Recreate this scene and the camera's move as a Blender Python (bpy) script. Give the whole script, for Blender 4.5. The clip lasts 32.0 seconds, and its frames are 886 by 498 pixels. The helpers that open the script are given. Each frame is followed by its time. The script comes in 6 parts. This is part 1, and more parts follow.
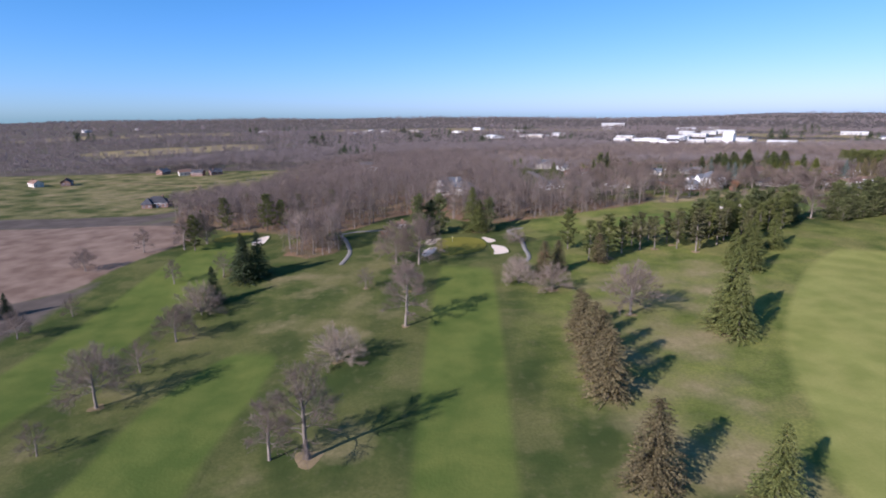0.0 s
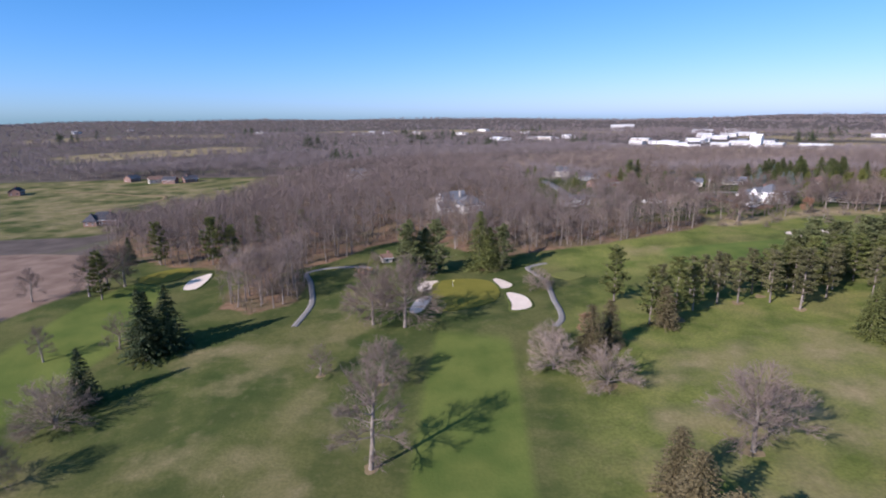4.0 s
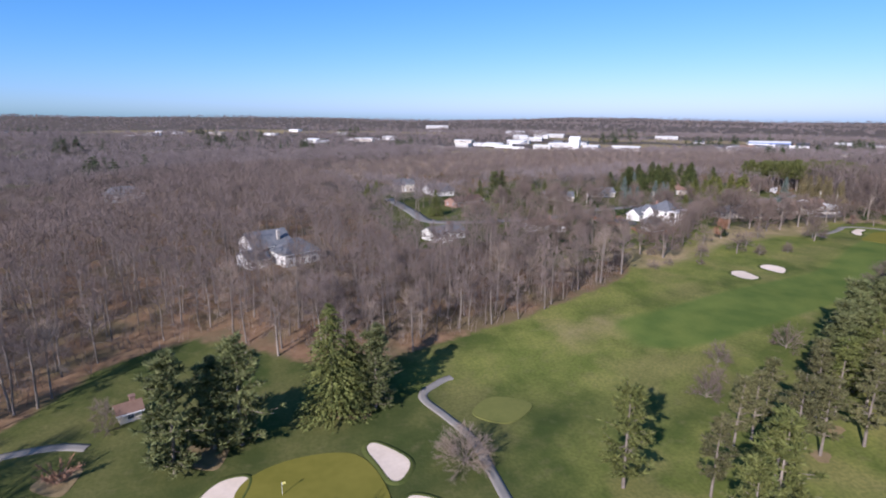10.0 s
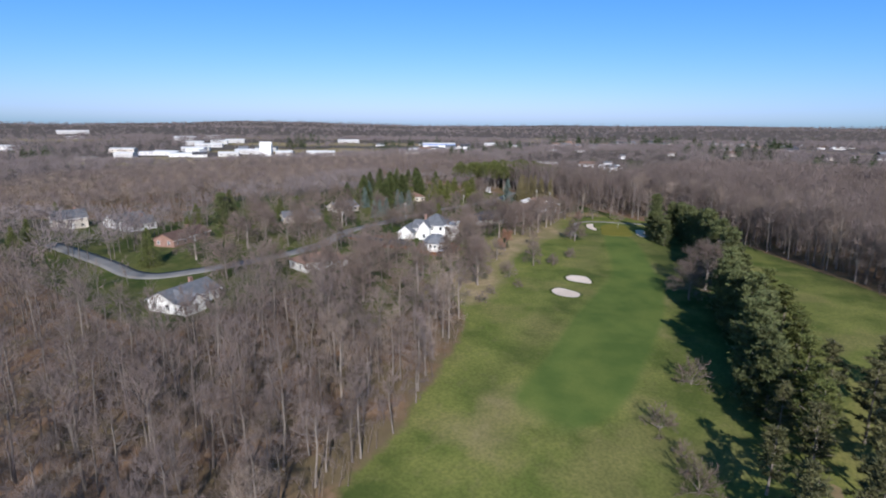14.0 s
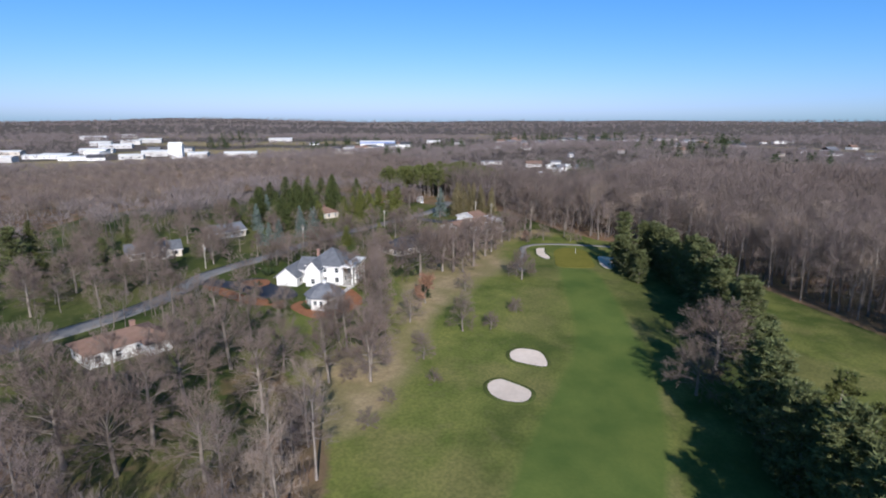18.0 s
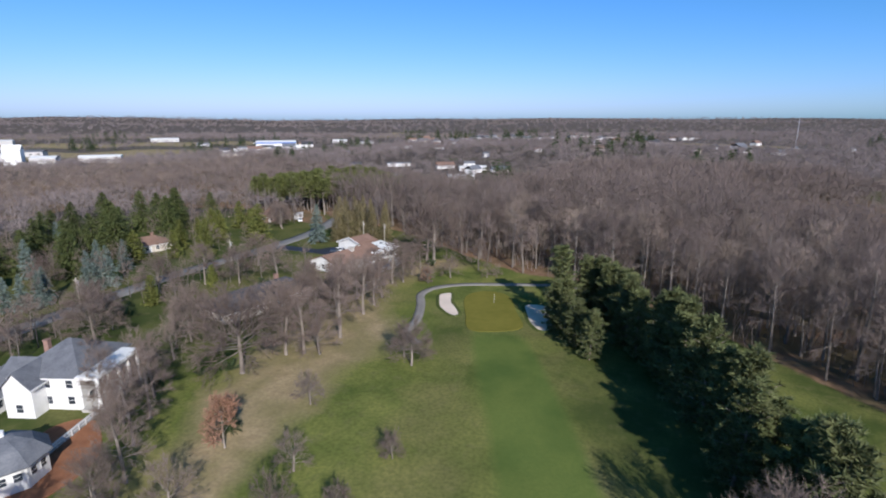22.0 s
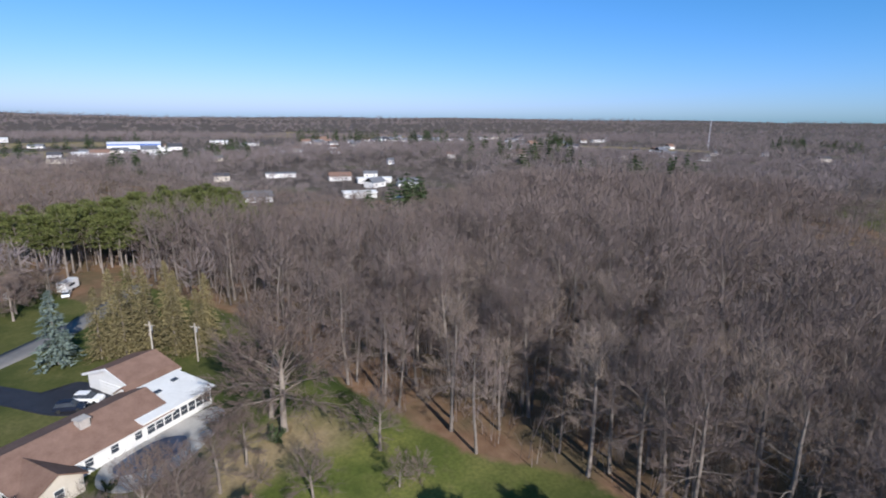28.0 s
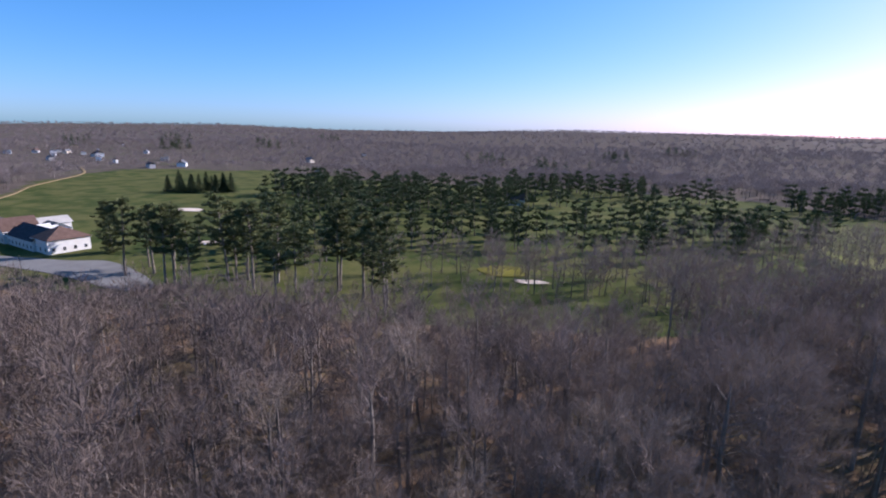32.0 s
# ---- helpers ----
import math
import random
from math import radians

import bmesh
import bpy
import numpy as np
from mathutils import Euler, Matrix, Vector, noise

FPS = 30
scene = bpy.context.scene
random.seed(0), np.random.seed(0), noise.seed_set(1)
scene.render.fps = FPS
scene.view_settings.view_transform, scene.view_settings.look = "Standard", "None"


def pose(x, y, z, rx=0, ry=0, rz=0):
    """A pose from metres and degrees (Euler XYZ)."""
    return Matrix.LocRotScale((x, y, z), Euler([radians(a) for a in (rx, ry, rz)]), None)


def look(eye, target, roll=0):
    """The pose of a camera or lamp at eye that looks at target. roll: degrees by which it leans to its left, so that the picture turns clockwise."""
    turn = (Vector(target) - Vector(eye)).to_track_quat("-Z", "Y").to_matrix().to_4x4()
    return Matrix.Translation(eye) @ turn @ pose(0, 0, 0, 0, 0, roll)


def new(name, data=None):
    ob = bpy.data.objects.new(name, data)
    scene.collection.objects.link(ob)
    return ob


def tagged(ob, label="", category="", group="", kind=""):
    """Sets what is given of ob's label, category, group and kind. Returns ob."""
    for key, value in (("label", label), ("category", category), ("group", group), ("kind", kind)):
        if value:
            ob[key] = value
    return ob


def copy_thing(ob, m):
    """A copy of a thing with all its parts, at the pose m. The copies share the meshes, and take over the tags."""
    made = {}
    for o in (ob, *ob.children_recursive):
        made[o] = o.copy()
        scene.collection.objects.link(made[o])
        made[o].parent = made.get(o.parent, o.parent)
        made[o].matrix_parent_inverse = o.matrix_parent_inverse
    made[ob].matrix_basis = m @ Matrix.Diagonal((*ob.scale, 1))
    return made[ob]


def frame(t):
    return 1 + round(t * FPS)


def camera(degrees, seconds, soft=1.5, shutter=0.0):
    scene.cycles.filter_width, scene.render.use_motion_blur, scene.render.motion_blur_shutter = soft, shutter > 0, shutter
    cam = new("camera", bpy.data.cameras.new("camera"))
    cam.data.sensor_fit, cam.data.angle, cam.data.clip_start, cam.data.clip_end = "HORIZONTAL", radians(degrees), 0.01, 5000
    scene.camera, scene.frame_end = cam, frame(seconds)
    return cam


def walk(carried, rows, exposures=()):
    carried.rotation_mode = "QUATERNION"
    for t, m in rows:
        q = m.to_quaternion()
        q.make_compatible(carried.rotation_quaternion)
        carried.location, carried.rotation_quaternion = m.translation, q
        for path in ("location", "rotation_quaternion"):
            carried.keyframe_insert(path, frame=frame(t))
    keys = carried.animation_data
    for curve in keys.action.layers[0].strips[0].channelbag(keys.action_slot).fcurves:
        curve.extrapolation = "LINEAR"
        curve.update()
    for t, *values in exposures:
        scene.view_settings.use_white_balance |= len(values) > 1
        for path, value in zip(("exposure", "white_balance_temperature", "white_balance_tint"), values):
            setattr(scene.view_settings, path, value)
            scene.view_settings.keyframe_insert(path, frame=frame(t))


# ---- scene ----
cam = camera(79.3, 32.0, soft=2.0)
ROWS = [
    (0, 0, 0, 54.5, -0.58, -13.88, 0.47),
    (0.5, 0.16, 8.32, 54.18, -0.72, -13.87, 0.53),
    (1, 0.31, 16.59, 54.11, -1.03, -13.87, 0.38),
    (1.5, 0.41, 24.79, 54.19, -1.3, -13.89, 0.35),
    (2, 0.61, 33, 54.17, -1.44, -13.88, 0.45),
    (2.5, 1.16, 41.31, 54.11, -1.49, -13.87, 0.4),
    (3, 1.67, 49.47, 54.05, -0.94, -13.87, 0.36),
    (3.5, 2.17, 57.68, 54.04, -0.48, -13.81, 0.41),
    (5.5, 4.46, 90.66, 54.21, 1.21, -13.67, 0.31),
    (6, 4.91, 98.72, 54.19, 1.75, -13.63, 0.32),
    (6.5, 5.48, 106.85, 53.78, 2.21, -13.68, 0.23),
    (7, 5.91, 115.04, 54.31, 3.11, -13.68, 0.17),
    (7.5, 6.01, 123.25, 54.24, 2.96, -13.63, 0.35),
    (8, 5.87, 131.42, 53.96, -1.74, -13.63, 0.16),
    (8.5, 5.83, 139.73, 53.83, -6.47, -13.69, -0),
    (9, 5.48, 147.74, 53.78, -10.7, -13.71, -0.16),
    (9.5, 5.18, 155.85, 53.74, -15.4, -13.73, -0.22),
    (10, 5.17, 164.01, 53.86, -19.62, -13.78, -0.35),
    (10.5, 4.86, 172.2, 54.17, -24.16, -13.82, -0.6),
    (11, 4.8, 180.69, 54.56, -28.36, -13.81, -0.26),
    (11.5, 4.71, 188.87, 54.17, -33.35, -13.76, -0.32),
    (12, 4.56, 197.27, 54.2, -37.72, -13.73, -0.65),
    (12.5, 4.32, 205.39, 54.06, -42.01, -13.82, -0.37),
    (13, 4.27, 213.55, 53.88, -46.24, -13.69, -0.65),
    (13.5, 4.18, 221.12, 53.77, -50.34, -13.73, -0.46),
    (14, 7.62, 226.01, 54.1, -53.59, -13.18, -0.47),
    (14.5, 14.75, 228.9, 54.67, -54.84, -13.12, -0.44),
    (16.5, 43.93, 240.36, 55.76, -54.46, -13.38, -0.18),
    (17, 51.34, 243.43, 55.54, -55.1, -13.48, -0.13),
    (17.5, 59.06, 246.86, 55.26, -56.98, -13.52, -0.13),
    (18, 66.72, 250.08, 55.06, -59.07, -13.58, -0.13),
    (18.5, 74.38, 253.46, 54.76, -60.98, -13.62, -0.16),
    (19, 81.74, 256.68, 54.6, -62.96, -13.62, -0.15),
    (19.5, 89.31, 259.66, 54.24, -64.68, -13.6, -0.11),
    (20, 97.62, 261.84, 53.96, -66.07, -13.68, -0.02),
    (20.5, 105.78, 263.66, 53.86, -66.51, -13.68, 0.02),
    (21, 113.89, 265.43, 53.76, -66.86, -13.72, 0.04),
    (21.5, 122, 267.3, 53.51, -67.17, -13.71, 0.01),
    (22, 129.9, 269.07, 53.51, -67.74, -13.75, -0),
    (22.5, 138.16, 270.78, 53.46, -68.12, -13.76, -0.04),
    (23, 145.97, 272.3, 53.44, -66.11, -13.79, 0.02),
    (23.5, 153.36, 273.7, 53.59, -64.05, -13.71, 0.06),
    (24, 161.27, 275.17, 53.57, -61.94, -13.74, 0.08),
    (24.5, 168.72, 276.58, 53.68, -60.11, -13.77, 0.15),
    (26.5, 198.31, 287.69, 54.62, -64.19, -13.98, -0.32),
    (27, 205.66, 291.01, 54.51, -68.59, -13.87, -0.39),
    (27.5, 213.17, 294.38, 54.31, -73.08, -13.86, -0.53),
    (28, 220.74, 297.71, 54.07, -77.73, -13.8, -0.64),
    (28.5, 228.09, 301.07, 54.06, -82.44, -13.81, -0.77),
    (29, 235.85, 304.6, 53.88, -87.19, -13.66, -0.88),
    (29.5, 243.31, 307.86, 53.82, -91.91, -13.55, -0.88),
    (30, 250.37, 311.04, 53.6, -96.57, -13.58, -0.99),
    (30.5, 255.63, 311.26, 53.33, -101.44, -13.1, -1.17),
    (31, 260.6, 306, 53.2, -113.3, -12.6, -0.9),
    (31.3, 262, 301.5, 53.2, -128.5, -12.6, -0.95),
    (31.5, 262.8, 298.5, 53.1, -139.5, -12.6, -0.95),
    (32, 265, 291, 53, -167, -12.6, -0.95),
]
walk(cam, [(t, pose(x, y, z, 90 + pitch, roll, yaw)) for t, x, y, z, yaw, pitch, roll in ROWS],
     exposures=[(0.0, 0.72, 6100, 20), (9.0, 0.7, 6100, 20), (13.5, 0.47, 6100, 10), (28.5, 0.5, 6100, 10), (30.0, 0.68, 6100, 10), (31.0, 0.78, 6100, 12), (32.0, 0.78, 6100, 22)])

# ---- light: one afternoon sun and a clear sky ----
SUN_ELEV, SUN_YAW = 27.6, 130.0
to_sun = Vector((-math.sin(radians(SUN_YAW)) * math.cos(radians(SUN_ELEV)),
                 math.cos(radians(SUN_YAW)) * math.cos(radians(SUN_ELEV)), math.sin(radians(SUN_ELEV))))
sun = new("sun", bpy.data.lights.new("sun", "SUN"))
sun.data.energy, sun.data.angle, sun.data.color = 4.4, radians(0.53), (1.0, 0.935, 0.85)
sun.matrix_world = look(to_sun * 900, (0, 0, 0))
world = bpy.data.worlds.new("sky")
scene.world = world
world.use_nodes = True
wn = world.node_tree.nodes
wn.clear()
sky = wn.new("ShaderNodeTexSky")
sky.sky_type, sky.sun_disc = "NISHITA", False
sky.sun_elevation, sky.sun_rotation = radians(SUN_ELEV), radians(-SUN_YAW)
sky.altitude, sky.air_density, sky.dust_density, sky.ozone_density = 1500, 0.9, 2.0, 1.2
wb = wn.new("ShaderNodeBackground")
wb.inputs["Strength"].default_value = 0.08
wo = wn.new("ShaderNodeOutputWorld")
tone = wn.new("ShaderNodeMix")
tone.data_type, tone.blend_type = "RGBA", "MULTIPLY"
tone.inputs["Factor"].default_value, tone.inputs["B"].default_value = 1.0, (0.76, 0.885, 1.38, 1)
world.node_tree.links.new(sky.outputs["Color"], tone.inputs["A"])
split, whole = wn.new("ShaderNodeSeparateColor"), wn.new("ShaderNodeCombineColor")
world.node_tree.links.new(tone.outputs["Result"], split.inputs["Color"])
for band, pivot, power in (("Red", 5.4, 1.42), ("Green", 5.0, 0.88), ("Blue", 8.0, 1.0)):
    scale, bend, back = (wn.new("ShaderNodeMath") for _ in range(3))
    scale.operation, bend.operation, back.operation = "MULTIPLY", "POWER", "MULTIPLY"
    scale.inputs[1].default_value, bend.inputs[1].default_value, back.inputs[1].default_value = 1 / pivot, power, pivot
    world.node_tree.links.new(split.outputs[band], scale.inputs[0])
    world.node_tree.links.new(scale.outputs[0], bend.inputs[0])
    world.node_tree.links.new(bend.outputs[0], back.inputs[0])
    world.node_tree.links.new(back.outputs[0], whole.inputs[band])
world.node_tree.links.new(whole.outputs["Color"], wb.inputs["Color"])
world.node_tree.links.new(wb.outputs["Background"], wo.inputs["Surface"])


# ---- materials ----
def mat(name, a, b, size=1.0, rough=0.85, bump=0.0, vary=0.15, island=0.0, fine=6.0, metal=0.0, thin=0.0):
    """Two base colours mixed by noise at two scales (size in metres), varied from object to object and piece to piece.
    thin: the share of light that fine twigs and needles let through."""
    m = bpy.data.materials.new(name)
    m.use_nodes = True
    n, l = m.node_tree.nodes, m.node_tree.links
    bs = n["Principled BSDF"]
    bs.inputs["Roughness"].default_value = rough
    bs.inputs["Metallic"].default_value = metal
    bs.inputs["Specular IOR Level"].default_value = 0.04 if rough >= 0.9 else 0.3
    co = n.new("ShaderNodeNewGeometry")
    big, small = n.new("ShaderNodeTexNoise"), n.new("ShaderNodeTexNoise")
    big.inputs["Scale"].default_value, small.inputs["Scale"].default_value = 1 / size, fine / size
    big.inputs["Detail"].default_value = 3
    for t in (big, small):
        l.new(co.outputs["Position"], t.inputs["Vector"])
    add = n.new("ShaderNodeMath")
    add.operation = "MULTIPLY_ADD"
    add.inputs[1].default_value = 0.45
    l.new(small.outputs["Fac"], add.inputs[0])
    half = n.new("ShaderNodeMath")
    half.operation = "MULTIPLY"
    half.inputs[1].default_value = 0.75
    l.new(big.outputs["Fac"], half.inputs[0])
    l.new(half.outputs[0], add.inputs[2])
    ramp = n.new("ShaderNodeMapRange")
    ramp.inputs["From Min"].default_value, ramp.inputs["From Max"].default_value = 0.38, 0.82
    l.new(add.outputs[0], ramp.inputs["Value"])
    mix = n.new("ShaderNodeMix")
    mix.data_type = "RGBA"
    mix.inputs["A"].default_value, mix.inputs["B"].default_value = (*a, 1), (*b, 1)
    l.new(ramp.outputs[0], mix.inputs["Factor"])
    out = mix.outputs["Result"]
    for source, amount in (("object", vary), ("island", island)):
        if amount:
            hs = n.new("ShaderNodeHueSaturation")
            if source == "object":
                o = n.new("ShaderNodeObjectInfo").outputs["Random"]
            else:
                o = co.outputs["Random Per Island"]
            mr = n.new("ShaderNodeMapRange")
            mr.inputs["To Min"].default_value, mr.inputs["To Max"].default_value = 1 - amount, 1 + amount
            l.new(o, mr.inputs["Value"])
            l.new(mr.outputs[0], hs.inputs["Value"])
            l.new(out, hs.inputs["Color"])
            out = hs.outputs["Color"]
    l.new(out, bs.inputs["Base Color"])
    if bump:
        bn = n.new("ShaderNodeBump")
        bn.inputs["Strength"].default_value, bn.inputs["Distance"].default_value = 0.6, bump
        l.new(small.outputs["Fac"], bn.inputs["Height"])
        l.new(bn.outputs["Normal"], bs.inputs["Normal"])
    if thin:
        leaf, both = n.new("ShaderNodeBsdfTranslucent"), n.new("ShaderNodeMixShader")
        l.new(out, leaf.inputs["Color"])
        both.inputs["Fac"].default_value = thin
        l.new(bs.outputs["BSDF"], both.inputs[1])
        l.new(leaf.outputs["BSDF"], both.inputs[2])
        l.new(both.outputs["Shader"], n["Material Output"].inputs["Surface"])
    return m


BARK = mat("bark", (0.16, 0.135, 0.114), (0.285, 0.248, 0.212), 1.2, 0.9, 0.02, 0.2)
TWIG = mat("twigs", (0.15, 0.115, 0.096), (0.225, 0.176, 0.15), 5, 0.9, 0, 0.2, 0.15, thin=0.16)
TWIG_PALE = mat("pale_twigs", (0.24, 0.188, 0.15), (0.325, 0.26, 0.21), 5, 0.9, 0, 0.15, 0.25, thin=0.16)
TWIG_RUST = mat("rust_leaves", (0.28, 0.155, 0.1), (0.4, 0.24, 0.165), 3, 0.9, 0, 0.15, 0.3, thin=0.16)
WOOD_TWIG = mat("woodland_twigs", (0.138, 0.11, 0.098), (0.255, 0.203, 0.18), 11, 0.9, 0, 0.22, 0.15, 3, thin=0.16)
# far twigs: own grey-brown, base colour tinted slightly greyer and bluer for distance haze
HAZED_FAR_TWIG = mat("hazed_far_woodland_twigs", (0.17, 0.141, 0.134), (0.25, 0.209, 0.198), 45, 0.9, 0, 0, 0.1, 4, thin=0.16)
NEEDLE = mat("pine_needles", (0.072, 0.09, 0.024), (0.15, 0.158, 0.048), 2.5, 0.75, 0, 0.2, 0.35, thin=0.2)
NEEDLE_DARK = mat("dark_spruce_needles", (0.03, 0.047, 0.02), (0.065, 0.088, 0.034), 2.5, 0.75, 0, 0.15, 0.35, thin=0.2)
NEEDLE_ROW = mat("row_pine_needles", (0.078, 0.097, 0.036), (0.165, 0.176, 0.072), 2.5, 0.75, 0, 0.15, 0.4, thin=0.2)
NEEDLE_OLIVE = mat("olive_pine_needles", (0.08, 0.083, 0.034), (0.15, 0.143, 0.064), 2.5, 0.8, 0, 0.2, 0.4, thin=0.2)
NEEDLE_TAN = mat("tan_spruce_needles", (0.16, 0.135, 0.065), (0.27, 0.225, 0.11), 2.5, 0.8, 0, 0.2, 0.35, thin=0.2)
NEEDLE_STREET = mat("street_spruce_needles", (0.05, 0.07, 0.02), (0.11, 0.125, 0.04), 2.5, 0.75, 0, 0.2, 0.35, thin=0.2)
BARE_SOIL = mat("bare_soil", (0.17, 0.13, 0.07), (0.27, 0.20, 0.115), 1.5, 0.95, 0.03, 0.15)
NEEDLE_BROWN = mat("browned_spruce_needles", (0.10, 0.08, 0.038), (0.165, 0.135, 0.07), 2.5, 0.8, 0, 0.15, 0.35, thin=0.2)
NEEDLE_BLUE = mat("blue_spruce_needles", (0.11, 0.15, 0.13), (0.18, 0.22, 0.19), 2.5, 0.8, 0, 0.12, 0.3, thin=0.2)
NEEDLE_GOLD = mat("golden_arborvitae", (0.10, 0.115, 0.025), (0.17, 0.175, 0.045), 2.5, 0.8, 0, 0.15, 0.3, thin=0.2)
GREEN_TURF = mat("putting_turf", (0.14, 0.132, 0.026), (0.19, 0.168, 0.036), 9, 0.9, 0.01, 0.05)
TEE = mat("tee_turf", (0.118, 0.128, 0.04), (0.158, 0.158, 0.05), 6, 0.9, 0.02, 0.05)
LIP = mat("bunker_lip_turf", (0.055, 0.074, 0.021), (0.095, 0.105, 0.034), 3, 0.9, 0.03, 0.05)
SAND = mat("white_sand", (0.60, 0.49, 0.40), (0.73, 0.61, 0.51), 4, 0.95, 0.02, 0.08)
CART = mat("cart_path_asphalt", (0.185, 0.17, 0.156), (0.25, 0.232, 0.214), 3, 0.9, 0.01, 0.05)
ROAD = mat("road_asphalt", (0.165, 0.16, 0.158), (0.225, 0.218, 0.21), 5, 0.9, 0.01, 0.05)
DRIVE = mat("sealed_asphalt", (0.018, 0.019, 0.025), (0.035, 0.036, 0.045), 3, 0.6, 0.01, 0.05)
CONCRETE = mat("concrete", (0.36, 0.34, 0.31), (0.46, 0.44, 0.41), 3, 0.9, 0.01, 0.05)
MULCH = mat("red_mulch", (0.2, 0.088, 0.05), (0.31, 0.145, 0.08), 1.5, 0.95, 0.05, 0.1)
WOOD_BARK = mat("woodland_bark", (0.13, 0.11, 0.096), (0.245, 0.213, 0.186), 1.2, 0.9, 0.02, 0.25)
PANEL = mat("pale_metal_panels", (0.38, 0.37, 0.36), (0.52, 0.51, 0.49), 6, 0.6, 0, 0.12)
WHITE = mat("white_paint", (0.64, 0.63, 0.61), (0.74, 0.73, 0.71), 2.5, 0.6, 0, 0.05)
BEIGE = mat("beige_siding", (0.50, 0.45, 0.38), (0.60, 0.54, 0.46), 2.5, 0.7, 0, 0.08)
BRICK = mat("brick_wall", (0.19, 0.115, 0.092), (0.29, 0.185, 0.15), 1.0, 0.9, 0.01, 0.08)
ROOF_GREY = mat("grey_shingles", (0.10, 0.105, 0.12), (0.17, 0.175, 0.19), 1.5, 0.9, 0.03, 0.15)
ROOF_BROWN = mat("brown_shingles", (0.17, 0.105, 0.08), (0.24, 0.155, 0.12), 1.5, 0.9, 0.03, 0.12)
ROOF_RED = mat("brown_tiles", (0.105, 0.068, 0.056), (0.16, 0.105, 0.088), 1.5, 0.9, 0.03, 0.12)
ROOF_DARK = mat("dark_shingles", (0.05, 0.05, 0.06), (0.09, 0.09, 0.10), 1.5, 0.9, 0.03, 0.12)
ROOF_WHITE = mat("white_membrane", (0.66, 0.65, 0.62), (0.78, 0.77, 0.74), 3, 0.5, 0, 0.05)
GLASS = mat("window_glass", (0.03, 0.035, 0.045), (0.06, 0.07, 0.085), 2, 0.08, 0, 0.2)
CAR_WHITE = mat("white_car_paint", (0.75, 0.75, 0.75), (0.82, 0.82, 0.82), 2, 0.25, 0, 0.02)
CAR_DARK = mat("dark_blue_car_paint", (0.012, 0.016, 0.03), (0.02, 0.025, 0.045), 2, 0.25, 0, 0.02)
RUBBER = mat("rubber", (0.015, 0.015, 0.015), (0.03, 0.03, 0.03), 0.3, 0.8, 0, 0.02)
STEEL = mat("galvanised_steel", (0.45, 0.46, 0.48), (0.60, 0.61, 0.62), 1, 0.4, 0, 0.05, metal=0.7)
POLE = mat("weathered_pole", (0.36, 0.32, 0.27), (0.48, 0.44, 0.38), 1, 0.9, 0.01, 0.1)
POOL = mat("blue_pool_cover", (0.035, 0.055, 0.10), (0.06, 0.085, 0.14), 2, 0.4, 0.01, 0.05)
STONE = mat("pale_stone", (0.36, 0.33, 0.30), (0.52, 0.48, 0.44), 0.8, 0.9, 0.03, 0.15)
FLAG = mat("flag_cloth", (0.72, 0.66, 0.20), (0.80, 0.74, 0.28), 0.5, 0.8, 0, 0.05)


# ---- mesh helpers ----
def solid(name, verts, faces, material=None):
    me = bpy.data.meshes.new(name)
    me.from_pydata([tuple(v) for v in verts], [], [tuple(f) for f in faces])
    if material:
        me.materials.append(material)
    me.update()
    return me


def bulk(name, V, T, material, smooth=False):
    """A mesh from arrays of corners and triangles or quads."""
    me = bpy.data.meshes.new(name)
    k = T.shape[1]
    me.vertices.add(len(V))
    me.vertices.foreach_set("co", np.ascontiguousarray(V, dtype=np.float32).ravel())
    me.loops.add(T.size)
    me.loops.foreach_set("vertex_index", np.ascontiguousarray(T, dtype=np.int32).ravel())
    me.polygons.add(len(T))
    me.polygons.foreach_set("loop_start", np.arange(0, T.size, k, dtype=np.int32))
    me.materials.append(material)
    me.update(calc_edges=True)
    if smooth:
        me.polygons.foreach_set("use_smooth", np.ones(len(T), dtype=bool))
    return me


def part(name, me, parent, label="", at=None):
    ob = new(name, me)
    ob.parent = parent
    if at is not None:
        ob.matrix_basis = at
    return tagged(ob, label)


def thing(name, at, label, category, group="", kind=""):
    ob = new(name)
    ob.empty_display_size = 0.5
    ob.matrix_basis = at
    return tagged(ob, label, category, group, kind)


def box_data(x0, y0, z0, x1, y1, z1, bevel=0.0):
    v = [(x, y, z) for z in (z0, z1) for y in (y0, y1) for x in (x0, x1)]
    f = [(0, 2, 3, 1), (4, 5, 7, 6), (0, 1, 5, 4), (2, 6, 7, 3), (0, 4, 6, 2), (1, 3, 7, 5)]
    return v, f


def join_data(pieces):
    V, F = [], []
    for v, f in pieces:
        k = len(V)
        V += list(v)
        F += [tuple(i + k for i in q) for q in f]
    return V, F


def prism_data(outline, z0, z1):
    n = len(outline)
    v = [(x, y, z0) for x, y in outline] + [(x, y, z1) for x, y in outline]
    f = [tuple(range(n))[::-1], tuple(range(n, 2 * n))]
    f += [(i, (i + 1) % n, n + (i + 1) % n, n + i) for i in range(n)]
    return v, f


